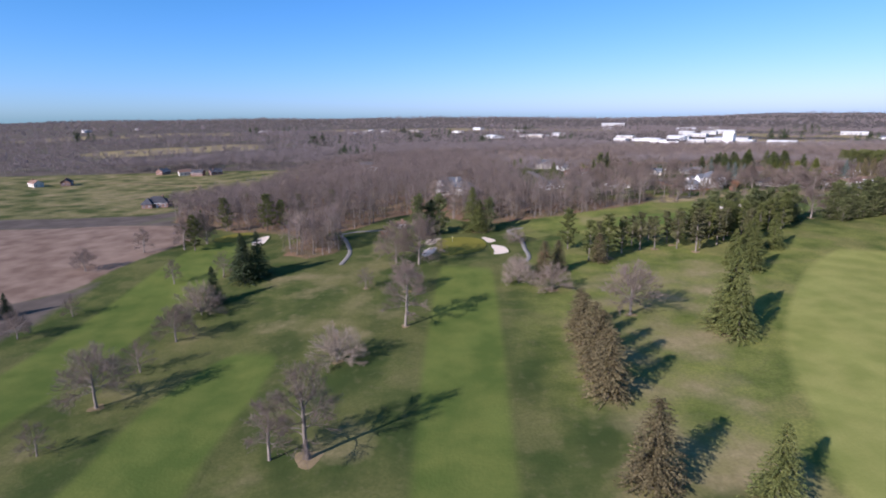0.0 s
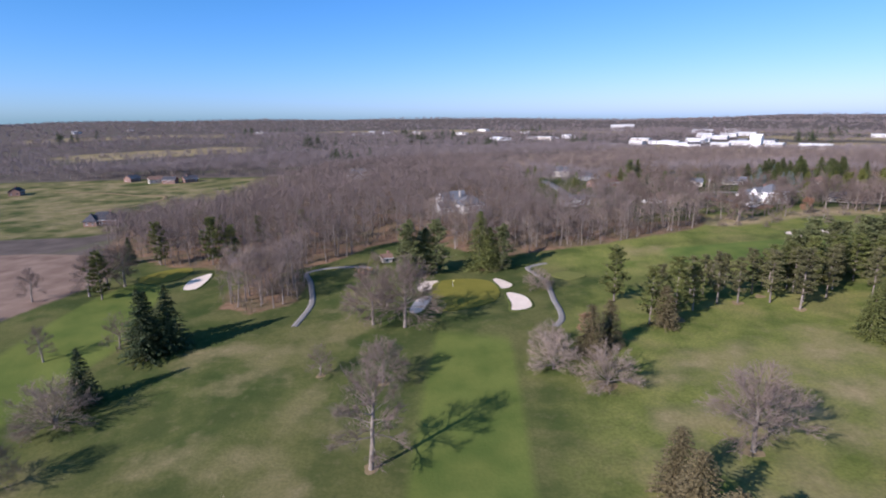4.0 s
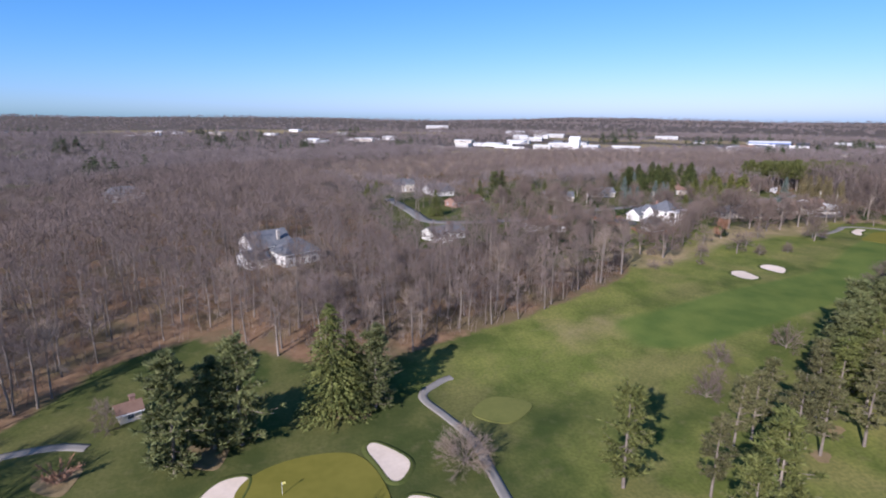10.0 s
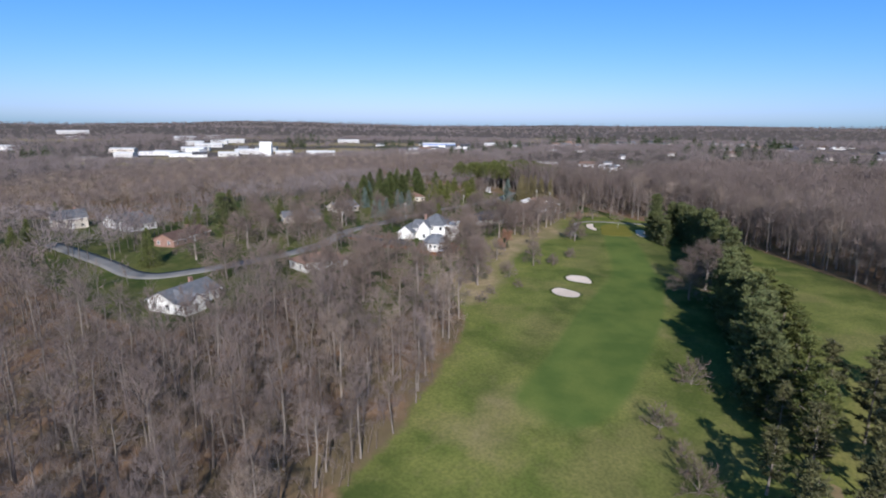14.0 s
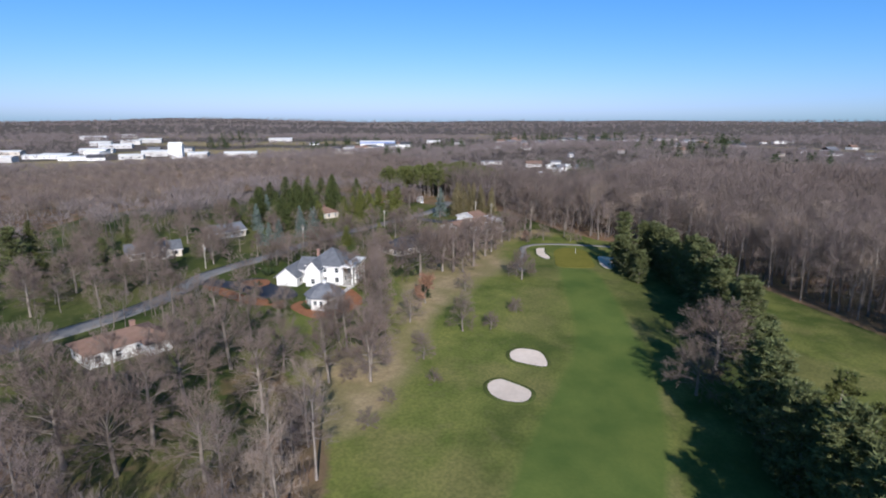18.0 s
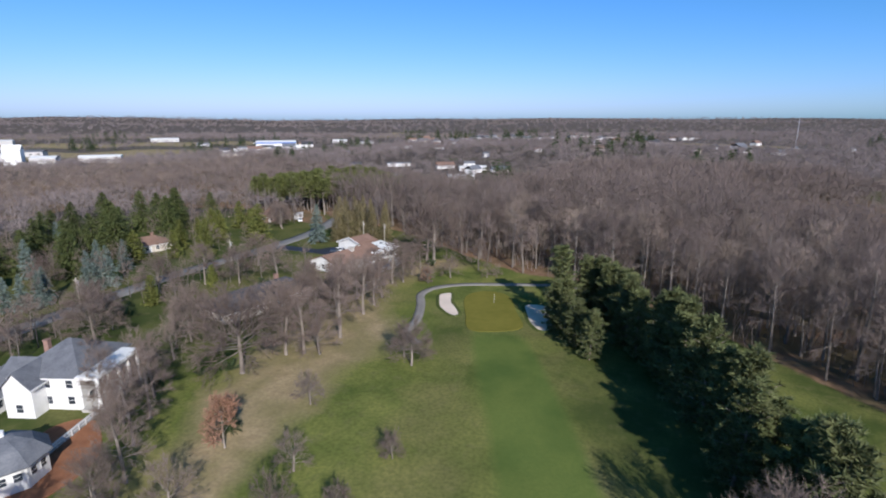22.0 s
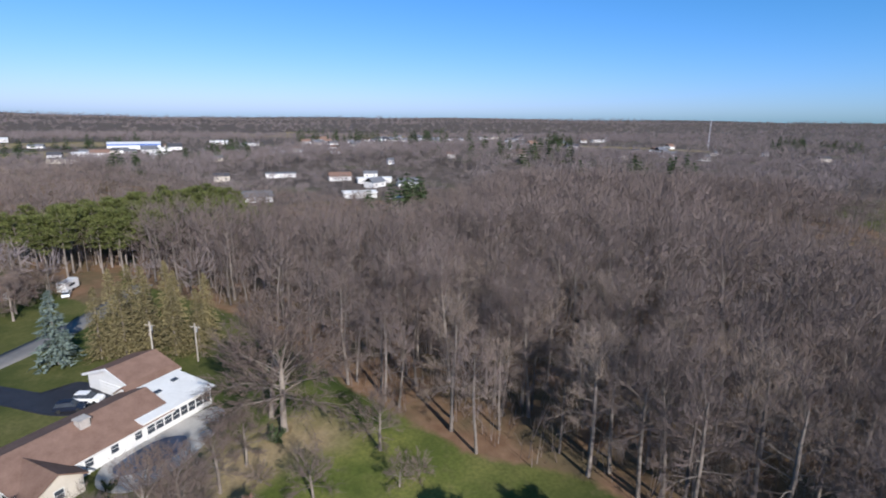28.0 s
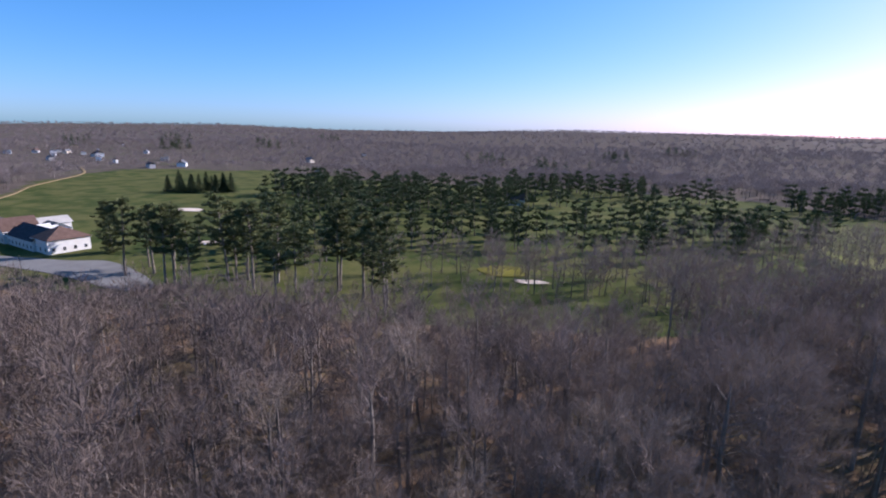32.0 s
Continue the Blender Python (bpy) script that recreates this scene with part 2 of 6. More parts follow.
# ---- the lie of the land ----
KNOTS_WEST = [(0, 0, -7), (-10, 148, -5.7), (-79, 149, -9), (56, 147, -2.3), (22, 242, -.5), (36, 215, -1), (-18, 264, 1),
              (-81, 236, -2), (-39, 211, -3.7), (-213, 399, -8), (15, 335, 6), (67, 336, 7), (118, 349, 8), (126, 400, 9)]
KNOTS_EAST = [(158, 290, 4.7), (212, 327, 7), (250, 315, 6.5), (290, 290, 5.5), (286, 371, 7), (181, 345, 9), (470, 120, 4),
              (540, 860, 8.5), (848, 367, 18), (140, 130, 2), (260, 220, 5)]
KNOTS = np.array(KNOTS_WEST + KNOTS_EAST, float)


def smooth_step(a, b, v):
    t = np.clip((v - a) / (b - a), 0, 1)
    return t * t * (3 - 2 * t)


def ground(x, y):
    x, y = np.asarray(x, float), np.asarray(y, float)
    w = 1 / ((x[..., None] - KNOTS[:, 0]) ** 2 + (y[..., None] - KNOTS[:, 1]) ** 2 + 45 ** 2) ** 2
    near = (w * KNOTS[:, 2]).sum(-1) / w.sum(-1)
    r = np.hypot(x - 180, y - 280)
    roll = 7 * np.sin(x / 410 + 1.3) * np.sin(y / 530 + .4) + 4 * np.sin(x / 190 + y / 260)
    far = 16 + roll + smooth_step(1500, 4000, r) * (30 + 6 * np.sin(np.arctan2(y - 280, x - 180) * 7 + 1) + 4 * np.sin(x / 300))
    far = far - 120 * smooth_step(4250, 4900, r)
    k = smooth_step(600, 1600, r)
    return near * (1 - k) + far * k


def G(x, y):
    return float(ground(x, y))


def inside(px, py, poly):
    res = np.zeros(np.shape(px), bool)
    n = len(poly)
    for i in range(n):
        (x0, y0), (x1, y1) = poly[i], poly[(i + 1) % n]
        if y0 == y1:
            continue
        hit = ((y0 > py) != (y1 > py)) & (px < (x1 - x0) * (py - y0) / (y1 - y0) + x0)
        res ^= hit
    return res


def depth_in(px, py, poly):
    """Signed distance to a polygon's edge, positive inside."""
    d = np.full(np.shape(px), 1e9)
    n = len(poly)
    for i in range(n):
        (x0, y0), (x1, y1) = poly[i], poly[(i + 1) % n]
        ex, ey = x1 - x0, y1 - y0
        t = np.clip(((px - x0) * ex + (py - y0) * ey) / (ex * ex + ey * ey + 1e-9), 0, 1)
        d = np.minimum(d, np.hypot(px - x0 - t * ex, py - y0 - t * ey))
    return np.where(inside(px, py, poly), d, -d)


NORTH_WOODS = [(-62, 250), (-51, 261), (-41, 266), (-34, 277), (-29, 287), (-21, 293), (-10, 296), (0, 289), (13, 277), (30, 272), (48, 277), (65, 279), (85, 285), (105, 292), (117, 299),
               (128, 313), (135, 330), (112, 338), (100, 350), (62, 346), (58, 385), (62, 460), (40, 700), (-60, 640), (-140, 560), (-150, 440),
               (-185, 380), (-150, 300), (-105, 268), (-75, 262)]
WEST_SPINNEY = [(-66, 222), (-55, 218), (-43, 226), (-45, 244), (-52, 256), (-64, 250), (-70, 235)]
EAST_WOODS = [(150, 150), (206, 207), (220, 218), (237, 234), (254, 249), (269, 262), (279, 281), (287, 289), (289, 300), (290, 309), (297, 321),
              (303, 332), (318, 352), (330, 372), (348, 420), (420, 470), (500, 440), (530, 380), (580, 300), (600, 210), (555, 150),
              (500, 148), (440, 162), (395, 176), (340, 172), (290, 168), (240, 160), (190, 140)]
STREET_WOODS = [(320, 392), (330, 420), (350, 470), (330, 560), (200, 540), (150, 500), (135, 470), (100, 540), (60, 600), (40, 700), (330, 760), (560, 640), (480, 470), (420, 470), (350, 425)]
DRY_BANK = [(118, 307), (132, 300), (150, 307), (175, 316), (200, 320), (222, 319), (236, 322), (246, 334), (262, 338), (280, 333), (290, 322), (296, 335), (284, 345),
            (258, 347), (240, 345), (215, 347), (190, 338), (165, 322), (140, 325), (122, 318)]
LAWN = [(88, 302), (126, 308), (137, 330), (112, 346), (88, 350)]
BROWN_FIELD = [(-150, 165), (-132, 185), (-128, 214), (-118, 250), (-135, 285), (-185, 300), (-260, 300), (-420, 260), (-330, 150)]
FARM_FIELD = [(-190, 350), (-165, 400), (-140, 480), (-120, 600), (-280, 610), (-480, 560), (-560, 420), (-330, 330)]
SOUTH_LINKS = [(620, 110), (560, 146), (500, 146), (440, 158), (395, 165), (340, 160), (280, 150), (200, 120), (120, 60), (60, -20), (40, -140), (120, -215), (260, -225), (420, -200), (600, -260), (745, -210), (690, -60), (640, 0)]
HOME_COURSE = [(-130, -60), (-125, 270), (-40, 290), (130, 345), (150, 470), (320, 470), (330, 330), (230, 190), (140, 60), (60, -60)]
LOW_BRUSH = [(60, 560), (200, 545), (330, 560), (560, 640), (600, 760), (520, 830), (420, 840), (250, 780), (80, 700)]
FAR_FIELDS = [(600, 925, 150, 55), (760, 1060, 190, 60), (360, 860, 70, 35), (330, 900, 90, 40), (1050, 250, 150, 35), (-420, 900, 140, 60), (-700, 1300, 260, 70), (300, 1600, 260, 80), (900, 1500, 220, 80), (-1000, 700, 200, 70), (1500, 900, 250, 90), (-100, 1900, 300, 80)]

# ---- ground: one sheet to the horizon ----
def axis(a, b, step, low, high):
    core = list(np.arange(a, b + 0.1, step))
    s, v = step, core[-1]
    while v < high:
        s *= 1.16
        v += s
        core.append(v)
    s, v = step, core[0]
    while v > low:
        s *= 1.16
        v -= s
        core.insert(0, v)
    return np.array(core)


gx, gy = axis(-240, 580, 4.5, -4700, 5000), axis(-60, 560, 4.5, -4600, 5100)
GX, GY = np.meshgrid(gx, gy)
GZ = ground(GX, GY)
nx, ny = len(gx), len(gy)
ids = np.arange(nx * ny).reshape(ny, nx)
quads = np.stack([ids[:-1, :-1], ids[:-1, 1:], ids[1:, 1:], ids[1:, :-1]], -1).reshape(-1, 4)
def in_far_field(x, y):
    res = np.zeros(np.shape(x))
    for cx, cy, rx, ry in FAR_FIELDS:
        u = math.atan2(cy - 280, cx - 180) + math.pi / 2
        a, b = (x - cx) * math.cos(u) + (y - cy) * math.sin(u), (y - cy) * math.cos(u) - (x - cx) * math.sin(u)
        res = np.maximum(res, 1 - smooth_step(.9, 1.15, np.maximum(abs(a / rx), abs(b / ry))))
    return res


def zone_at(GX, GY):
    """Leaf litter, dry grass, bare soil and brush at each place."""
    R = np.hypot(GX - 180, GY - 280)
    lawn = smooth_step(0, 8, depth_in(GX, GY, LAWN))
    wood = np.maximum.reduce([smooth_step(-2.5, 2.5, depth_in(GX, GY, p)) for p in (NORTH_WOODS, WEST_SPINNEY, EAST_WOODS, STREET_WOODS)]) * (1 - .6 * lawn)
    dry = smooth_step(-8, 9, depth_in(GX, GY, DRY_BANK))
    for worn, much in (([(24, 10), (60, 40), (66, 95), (95, 150), (120, 185), (108, 205), (75, 200), (45, 180), (26, 120)], .55), ([(-62, 140), (-38, 128), (-8, 110), (-6, 200), (-22, 245), (-44, 230), (-70, 205)], .34),
                       ([(-45, 70), (-10, 70), (-8, 100), (-36, 105)], .4), ([(60, 262), (90, 255), (118, 280), (100, 290), (70, 277)], .36), ([(-110, 95), (-66, 80), (-66, 150), (-88, 190)], .3),
                       ([(120, 245), (180, 262), (232, 292), (228, 298), (170, 270), (120, 254)], .38)):
        dry = np.maximum(dry, .75 * much * smooth_step(-6, 8, depth_in(GX, GY, worn)))
    brown = smooth_step(-5, 5, depth_in(GX, GY, BROWN_FIELD))
    farm = smooth_step(-8, 8, depth_in(GX, GY, FARM_FIELD))
    links = smooth_step(-8, 8, depth_in(GX, GY, SOUTH_LINKS))
    course = smooth_step(-10, 10, depth_in(GX, GY, HOME_COURSE))
    wild = np.clip(1 - course - farm - brown - links, 0, 1) * smooth_step(150, 350, R) * (1 - wood)
    fields = in_far_field(GX, GY)
    wild = wild * (1 - fields)
    return np.stack([wood, np.clip(dry + farm * .42 + fields, 0, 1), brown, wild], -1)


def turf_at(GX, GY):
    """Lighter turf on the second hole, darker where the grass is left longer round the fairway."""
    turf = np.maximum(smooth_step(-14, 14, depth_in(GX, GY, [(34, 262), (62, 245), (110, 238), (170, 254), (240, 284), (300, 300), (300, 342), (240, 350), (190, 350), (150, 345), (125, 318), (100, 292), (60, 279)])),
                      .8 * smooth_step(-14, 14, depth_in(GX, GY, [(28, 100), (60, 60), (150, 60), (190, 190), (212, 218), (275, 270), (280, 288), (180, 240), (100, 232), (50, 236), (30, 190)])))
    ring = depth_in(GX, GY, [(84, 266), (92, 272), (107, 273), (136, 278), (160, 281), (183, 285), (225, 303), (240, 308), (244, 296), (226, 286), (182, 266), (152, 257), (124, 253), (101, 251), (90, 254)])
    turf = turf * (1 - .2 * smooth_step(125, 190, GX))
    return turf * (1 - .45 * np.exp(-((ring + 3.5) / 4.5) ** 2))


def ground_material(name="turf_and_soil", mown=None):
    """Rough grass, dry grass, litter, soil and brush; mown: two colours of a fairway cut into it."""
    m = bpy.data.materials.new(name)
    m.use_nodes = True
    n, l = m.node_tree.nodes, m.node_tree.links
    bs = n["Principled BSDF"]
    bs.inputs["Roughness"].default_value = 0.95
    bs.inputs["Specular IOR Level"].default_value = 0.03
    pos = n.new("ShaderNodeNewGeometry").outputs["Position"]

    def noise_at(size, detail=3.0):
        t = n.new("ShaderNodeTexNoise")
        t.inputs["Scale"].default_value, t.inputs["Detail"].default_value = 1 / size, detail
        l.new(pos, t.inputs["Vector"])
        return t.outputs["Fac"]

    def ranged(v, a, b, c=0.0, d=1.0):
        r = n.new("ShaderNodeMapRange")
        for k, x in (("From Min", a), ("From Max", b), ("To Min", c), ("To Max", d)):
            r.inputs[k].default_value = x
        l.new(v, r.inputs["Value"])
        return r.outputs[0]

    def mixed(f, a, b):
        x = n.new("ShaderNodeMix")
        x.data_type = "RGBA"
        l.new(f, x.inputs["Factor"])
        for k, v in (("A", a), ("B", b)):
            if isinstance(v, tuple):
                x.inputs[k].default_value = (*v, 1)
            else:
                l.new(v, x.inputs[k])
        return x.outputs["Result"]

    def edge(mask, grain, spread=0.5, soft=0.15):
        a = n.new("ShaderNodeMath")
        a.operation = "MULTIPLY_ADD"
        a.inputs[1].default_value = spread
        l.new(grain, a.inputs[0])
        l.new(mask, a.inputs[2])
        return ranged(a.outputs[0], 0.5 + spread * .5 - soft, 0.5 + spread * .5 + soft)

    zone_in = n.new("ShaderNodeAttribute")
    zone_in.attribute_name = "zone"
    sep = n.new("ShaderNodeSeparateColor")
    l.new(zone_in.outputs["Color"], sep.inputs["Color"])
    n40, n9, n2, n05 = noise_at(38), noise_at(9, 4), noise_at(2.2, 4), noise_at(0.6, 3)
    n17 = noise_at(17, 5)
    grass = mixed(ranged(n9, .38, .6), (0.048, 0.068, 0.02), (0.098, 0.107, 0.035))
    grass = mixed(ranged(n40, .46, .58, 0, .4), grass, (0.145, 0.132, 0.05))
    grass = mixed(ranged(n17, .52, .6, 0, .5), grass, (0.15, 0.137, 0.055))
    grass = mixed(ranged(n17, .48, .38, 0, .6), grass, (0.036, 0.054, 0.017))
    lush = mixed(ranged(n9, .36, .62), (0.11, 0.136, 0.032), (0.188, 0.195, 0.054))
    lush = mixed(ranged(n17, .5, .62, 0, .6), lush, (0.235, 0.205, 0.078))
    turf_in = n.new("ShaderNodeAttribute")
    turf_in.attribute_name = "turf"
    grass = mixed(edge(turf_in.outputs["Fac"], n9, .7, .38), grass, lush)
    grass = mixed(ranged(n2, .55, .75, 0, .35), grass, (0.18, 0.155, 0.075))
    grass = mixed(ranged(n05, .35, .65, 0, .4), grass, (0.046, 0.06, 0.019))
    tan = mixed(ranged(n2, .3, .7), (0.28, 0.212, 0.12), (0.375, 0.288, 0.165))
    tan = mixed(ranged(n9, .42, .6, 0, .6), tan, (0.17, 0.155, 0.06))
    tan = mixed(ranged(n05, .35, .65, 0, .3), tan, (0.124, 0.100, 0.062))
    litter = mixed(ranged(n2, .3, .7), (0.165, 0.098, 0.06), (0.25, 0.158, 0.098))
    litter = mixed(ranged(n9, .4, .62, 0, .75), litter, (0.115, 0.098, 0.055))
    soil = mixed(ranged(n9, .35, .65), (0.155, 0.105, 0.08), (0.245, 0.175, 0.135))
    brush = mixed(ranged(n9, .35, .65), (0.088, 0.072, 0.062), (0.132, 0.106, 0.09))
    brush = mixed(ranged(n40, .56, .7, 0, .5), brush, (0.10, 0.11, 0.05))
    col = mixed(edge(sep.outputs["Green"], n17, 1.1, .24), grass, tan)
    col = mixed(edge(sep.outputs["Blue"], n9), col, soil)
    col = mixed(edge(zone_in.outputs["Alpha"], n9), col, brush)
    col = mixed(edge(sep.outputs["Red"], n2), col, litter)
    if mown:
        cut_in = n.new("ShaderNodeAttribute")
        cut_in.attribute_name = "mown"
        cut = mixed(ranged(n9, .36, .64), *mown)
        cut = mixed(ranged(n17, .5, .64, 0, .35), cut, tuple(1.25 * v for v in mown[1]))
        cut = mixed(ranged(n05, .35, .65, 0, .25), cut, mown[0])
        col = mixed(edge(cut_in.outputs["Fac"], n2, .35, .42), col, cut)
    l.new(col, bs.inputs["Base Color"])
    bn = n.new("ShaderNodeBump")
    bn.inputs["Strength"].default_value, bn.inputs["Distance"].default_value = 0.5, 0.12
    l.new(n05, bn.inputs["Height"])
    l.new(bn.outputs["Normal"], bs.inputs["Normal"])
    return m


me = bulk("ground", np.stack([GX, GY, GZ], -1).reshape(-1, 3), quads, ground_material(), True)
layer = me.attributes.new("zone", "FLOAT_COLOR", "POINT")
layer.data.foreach_set("color", zone_at(GX, GY).reshape(-1).astype(np.float32))
layer = me.attributes.new("turf", "FLOAT", "POINT")
layer.data.foreach_set("value", turf_at(GX, GY).reshape(-1).astype(np.float32))
tagged(new("ground", me), "rolling spring turf, leaf litter and brown fields reaching the horizon", "ground", kind="structure")


# ---- draped surfaces ----
def curve_through(pts, closed=False, step=6):
    """Catmull-Rom points through pts."""
    p = np.array(pts, float)
    n = len(p)
    out = []
    for i in range(n if closed else n - 1):
        if closed:
            a, b, c, d = (p[(i + k) % n] for k in (-1, 0, 1, 2))
        else:
            a, b, c, d = p[max(i - 1, 0)], p[i], p[i + 1], p[min(i + 2, n - 1)]
        for k in range(step):
            t = k / step
            out.append(.5 * ((2 * b) + (c - a) * t + (2 * a - 5 * b + 4 * c - d) * t * t + (3 * b - a - 3 * c + d) * t ** 3))
    if not closed:
        out.append(p[-1])
    return np.array(out)


def strip(name, pts, width, material, label, category, lift=0.1):
    """A paved way with real edges, laid on the land."""
    c = curve_through(pts)
    d = np.gradient(c, axis=0)
    d /= np.linalg.norm(d, axis=1)[:, None]
    s = np.stack([-d[:, 1], d[:, 0]], 1)
    rows = []
    for k, up in ((-.5, -.3), (-.5, 1), (-.17, 1.15), (.17, 1.15), (.5, 1), (.5, -.3)):
        q = c + s * (k * width)
        rows.append(np.c_[q, ground(q[:, 0], q[:, 1]) + lift * up])
    V = np.concatenate(rows)
    m = len(c)
    T = np.array([(a * m + i, a * m + i + 1, (a + 1) * m + i + 1, (a + 1) * m + i) for a in range(5) for i in range(m - 1)])[:, ::-1]
    return tagged(new(name, bulk(name, V, T, material)), label, category, kind="structure")


def patch_data(outline, lift, rings=7, rim=-0.25, bulge=0.0, scale=1.0):
    o = np.array(outline)
    c = o.mean(0)
    m = len(o)
    V = []
    for k in range(rings + 1):
        f = scale * (1 - k / (rings + .35))
        q = c + (o - c) * f
        V.append(np.c_[q, ground(q[:, 0], q[:, 1]) + lift + bulge * (1 - f / scale)])
    low = V[0].copy()
    low[:, 2] += rim - lift
    V = np.concatenate([low] + V)
    T = [(a * m + i, a * m + (i + 1) % m, (a + 1) * m + (i + 1) % m, (a + 1) * m + i) for a in range(rings + 1) for i in range(m)]
    return V, np.array(T), list(range((rings + 1) * m, (rings + 2) * m))


def patch(name, pts, material, label, category, lift=0.1, kind="structure", bulge=0.0, parent=None, rings=7, step=6):
    V, T, last = patch_data(curve_through(pts, True, step), lift, rings, bulge=bulge)
    me = solid(name, V, [tuple(t) for t in T] + [tuple(last)], material)
    ob = new(name, me)
    ob.parent = parent
    return tagged(ob, label, category, kind=kind)


def bunker(pts, label):
    """White sand in a low grassy lip."""
    o = curve_through(pts, True, 6)
    x, y = o.mean(0)
    base = thing("bunker", Matrix.Identity(4), label, "sand bunker", "bunkers of the golf course")
    c = o.mean(0)
    V, T, last = patch_data(o, 0.14, 4, bulge=-0.04)
    part("sand", solid("sand", V, [tuple(t) for t in T] + [tuple(last)], SAND), base)
    m = len(o)
    n = np.gradient(np.r_[o[-1:], o, o[:1]], axis=0)[1:-1]
    n = np.stack([n[:, 1], -n[:, 0]], 1)
    n /= np.linalg.norm(n, axis=1)[:, None]
    if ((o - c) * n).sum() < 0:
        n = -n
    rows = []
    for k, up in ((-.15, .1), (.06, .24), (.3, .2), (.8, .02), (1.0, -.2)):
        q = o + n * k
        rows.append(np.c_[q, ground(q[:, 0], q[:, 1]) + up])
    V = np.concatenate(rows)
    T = np.array([(a * m + i, a * m + (i + 1) % m, (a + 1) * m + (i + 1) % m, (a + 1) * m + i) for a in range(4) for i in range(m)])
    part("lip", bulk("lip", V, T, LIP, True), base, "turf lip round the sand")
    return base


def ribbon(name, left, right, material, label, category, lift=0.06):
    """A mown fairway between two edges, its cut fading into the rough."""
    a, b = curve_through(left, step=8), curve_through(right, step=8)
    m = min(len(a), len(b))
    a, b = a[np.linspace(0, len(a) - 1, m).astype(int)], b[np.linspace(0, len(b) - 1, m).astype(int)]
    across = (0, .05, .1, .17, .3, .5, .7, .83, .9, .95, 1)
    along = np.r_[0, np.cumsum(np.linalg.norm(np.diff((a + b) / 2, axis=0), axis=1))]
    fade = smooth_step(0, 9, np.minimum(along, along[-1] - along))
    wide = np.linalg.norm(b - a, axis=1)
    V, cut = [], []
    for k in across:
        q = a + (b - a) * k
        V.append(np.c_[q, ground(q[:, 0], q[:, 1]) + (lift if 0 < k < 1 else 0.012)])
        cut.append(fade * smooth_step(0, 3.2, min(k, 1 - k) * wide))
    V = np.concatenate(V)
    T = np.array([(k * m + i, k * m + i + 1, (k + 1) * m + i + 1, (k + 1) * m + i) for k in range(len(across) - 1) for i in range(m - 1)])[:, ::-1]
    me = bulk(name, V, T, material, True)
    for field, kind, value in (("mown", "FLOAT", np.concatenate(cut)), ("turf", "FLOAT", turf_at(V[:, 0], V[:, 1])), ("zone", "FLOAT_COLOR", zone_at(V[:, 0], V[:, 1]))):
        me.attributes.new(field, kind, "POINT").data.foreach_set("color" if kind == "FLOAT_COLOR" else "value", np.ascontiguousarray(value, dtype=np.float32).ravel())
    return tagged(new(name, me), label, category, kind="structure")


PALE_FAIRWAY = ground_material("pale_fairway_turf", ((0.175, 0.19, 0.052), (0.245, 0.24, 0.075)))
SECOND_FAIRWAY = ground_material("second_fairway_turf", ((0.075, 0.11, 0.028), (0.116, 0.145, 0.037)))
FAIRWAY = ground_material("fairway_turf", ((0.075, 0.105, 0.025), (0.122, 0.142, 0.036)))
ribbon("fairway_first", [(-8, -60), (-7, 40), (-6, 106), (-5, 137), (-3, 173), (0, 206)], [(8, -60), (12, 40), (16, 100), (18, 127), (20, 160), (22, 200)], FAIRWAY,
       "long mown fairway with mowing stripes", "fairway")
ribbon("fairway_west", [(-74, 30), (-66, 76), (-66, 98), (-64, 116), (-58, 132), (-52, 138)], [(-36, 30), (-41, 76), (-41, 95), (-40, 112), (-41, 128), (-46, 136)], FAIRWAY, "mown fairway between bare trees", "fairway")
ribbon("fairway_far_west", [(-92, 60), (-108, 100), (-112, 125), (-113, 177), (-112, 231), (-108, 250)], [(-84, 60), (-89, 100), (-87, 118), (-87, 172), (-82, 200), (-94, 252)], FAIRWAY, "narrow mown fairway beside a brown field", "fairway")
ribbon("fairway_east", [(48, 10), (61, 70), (69, 88), (80, 114), (96, 140), (131, 183), (160, 206)], [(150, 10), (140, 70), (140, 95), (148, 118), (158, 145), (172, 172), (178, 196)],
       PALE_FAIRWAY, "wide pale green fairway beside the pine row", "fairway")
ribbon("fairway_second", [(85, 268), (92, 272), (107, 273), (136, 278), (160, 281), (183, 285), (225, 303), (240, 308)], [(82, 258), (90, 254), (101, 251), (124, 253), (152, 257), (182, 266), (226, 286), (244, 296)], SECOND_FAIRWAY, "mown fairway with a rounded end", "fairway")
patch("putting_green", [(0, 240), (8, 244), (18, 242), (21, 232), (19, 223), (13, 218), (4, 215), (0, 220), (-1, 230)], GREEN_TURF, "smooth yellow-green putting green between bunkers", "putting green", 0.16, bulge=.15)
patch("putting_green", [(257, 315), (263, 315), (267, 311), (265, 305), (254, 300), (244, 296), (239, 301), (238, 307), (247, 311)], GREEN_TURF, "square yellow-green putting green below the pines", "putting green", 0.16, bulge=.15)
patch("putting_green", [(-108, 252), (-104, 262), (-96, 266), (-92, 260), (-94, 250), (-101, 246)], GREEN_TURF, "putting green beside the brown field", "putting green", 0.16)
patch("putting_green", [(278, 112), (288, 114), (294, 106), (286, 98), (276, 102)], GREEN_TURF, "distant putting green beyond the bare trees", "putting green", 0.2)
patch("tee_box", [(41, 247), (47, 251), (53, 246), (46, 242)], TEE, "oval closely mown tee", "tee box", 0.2, bulge=.1)
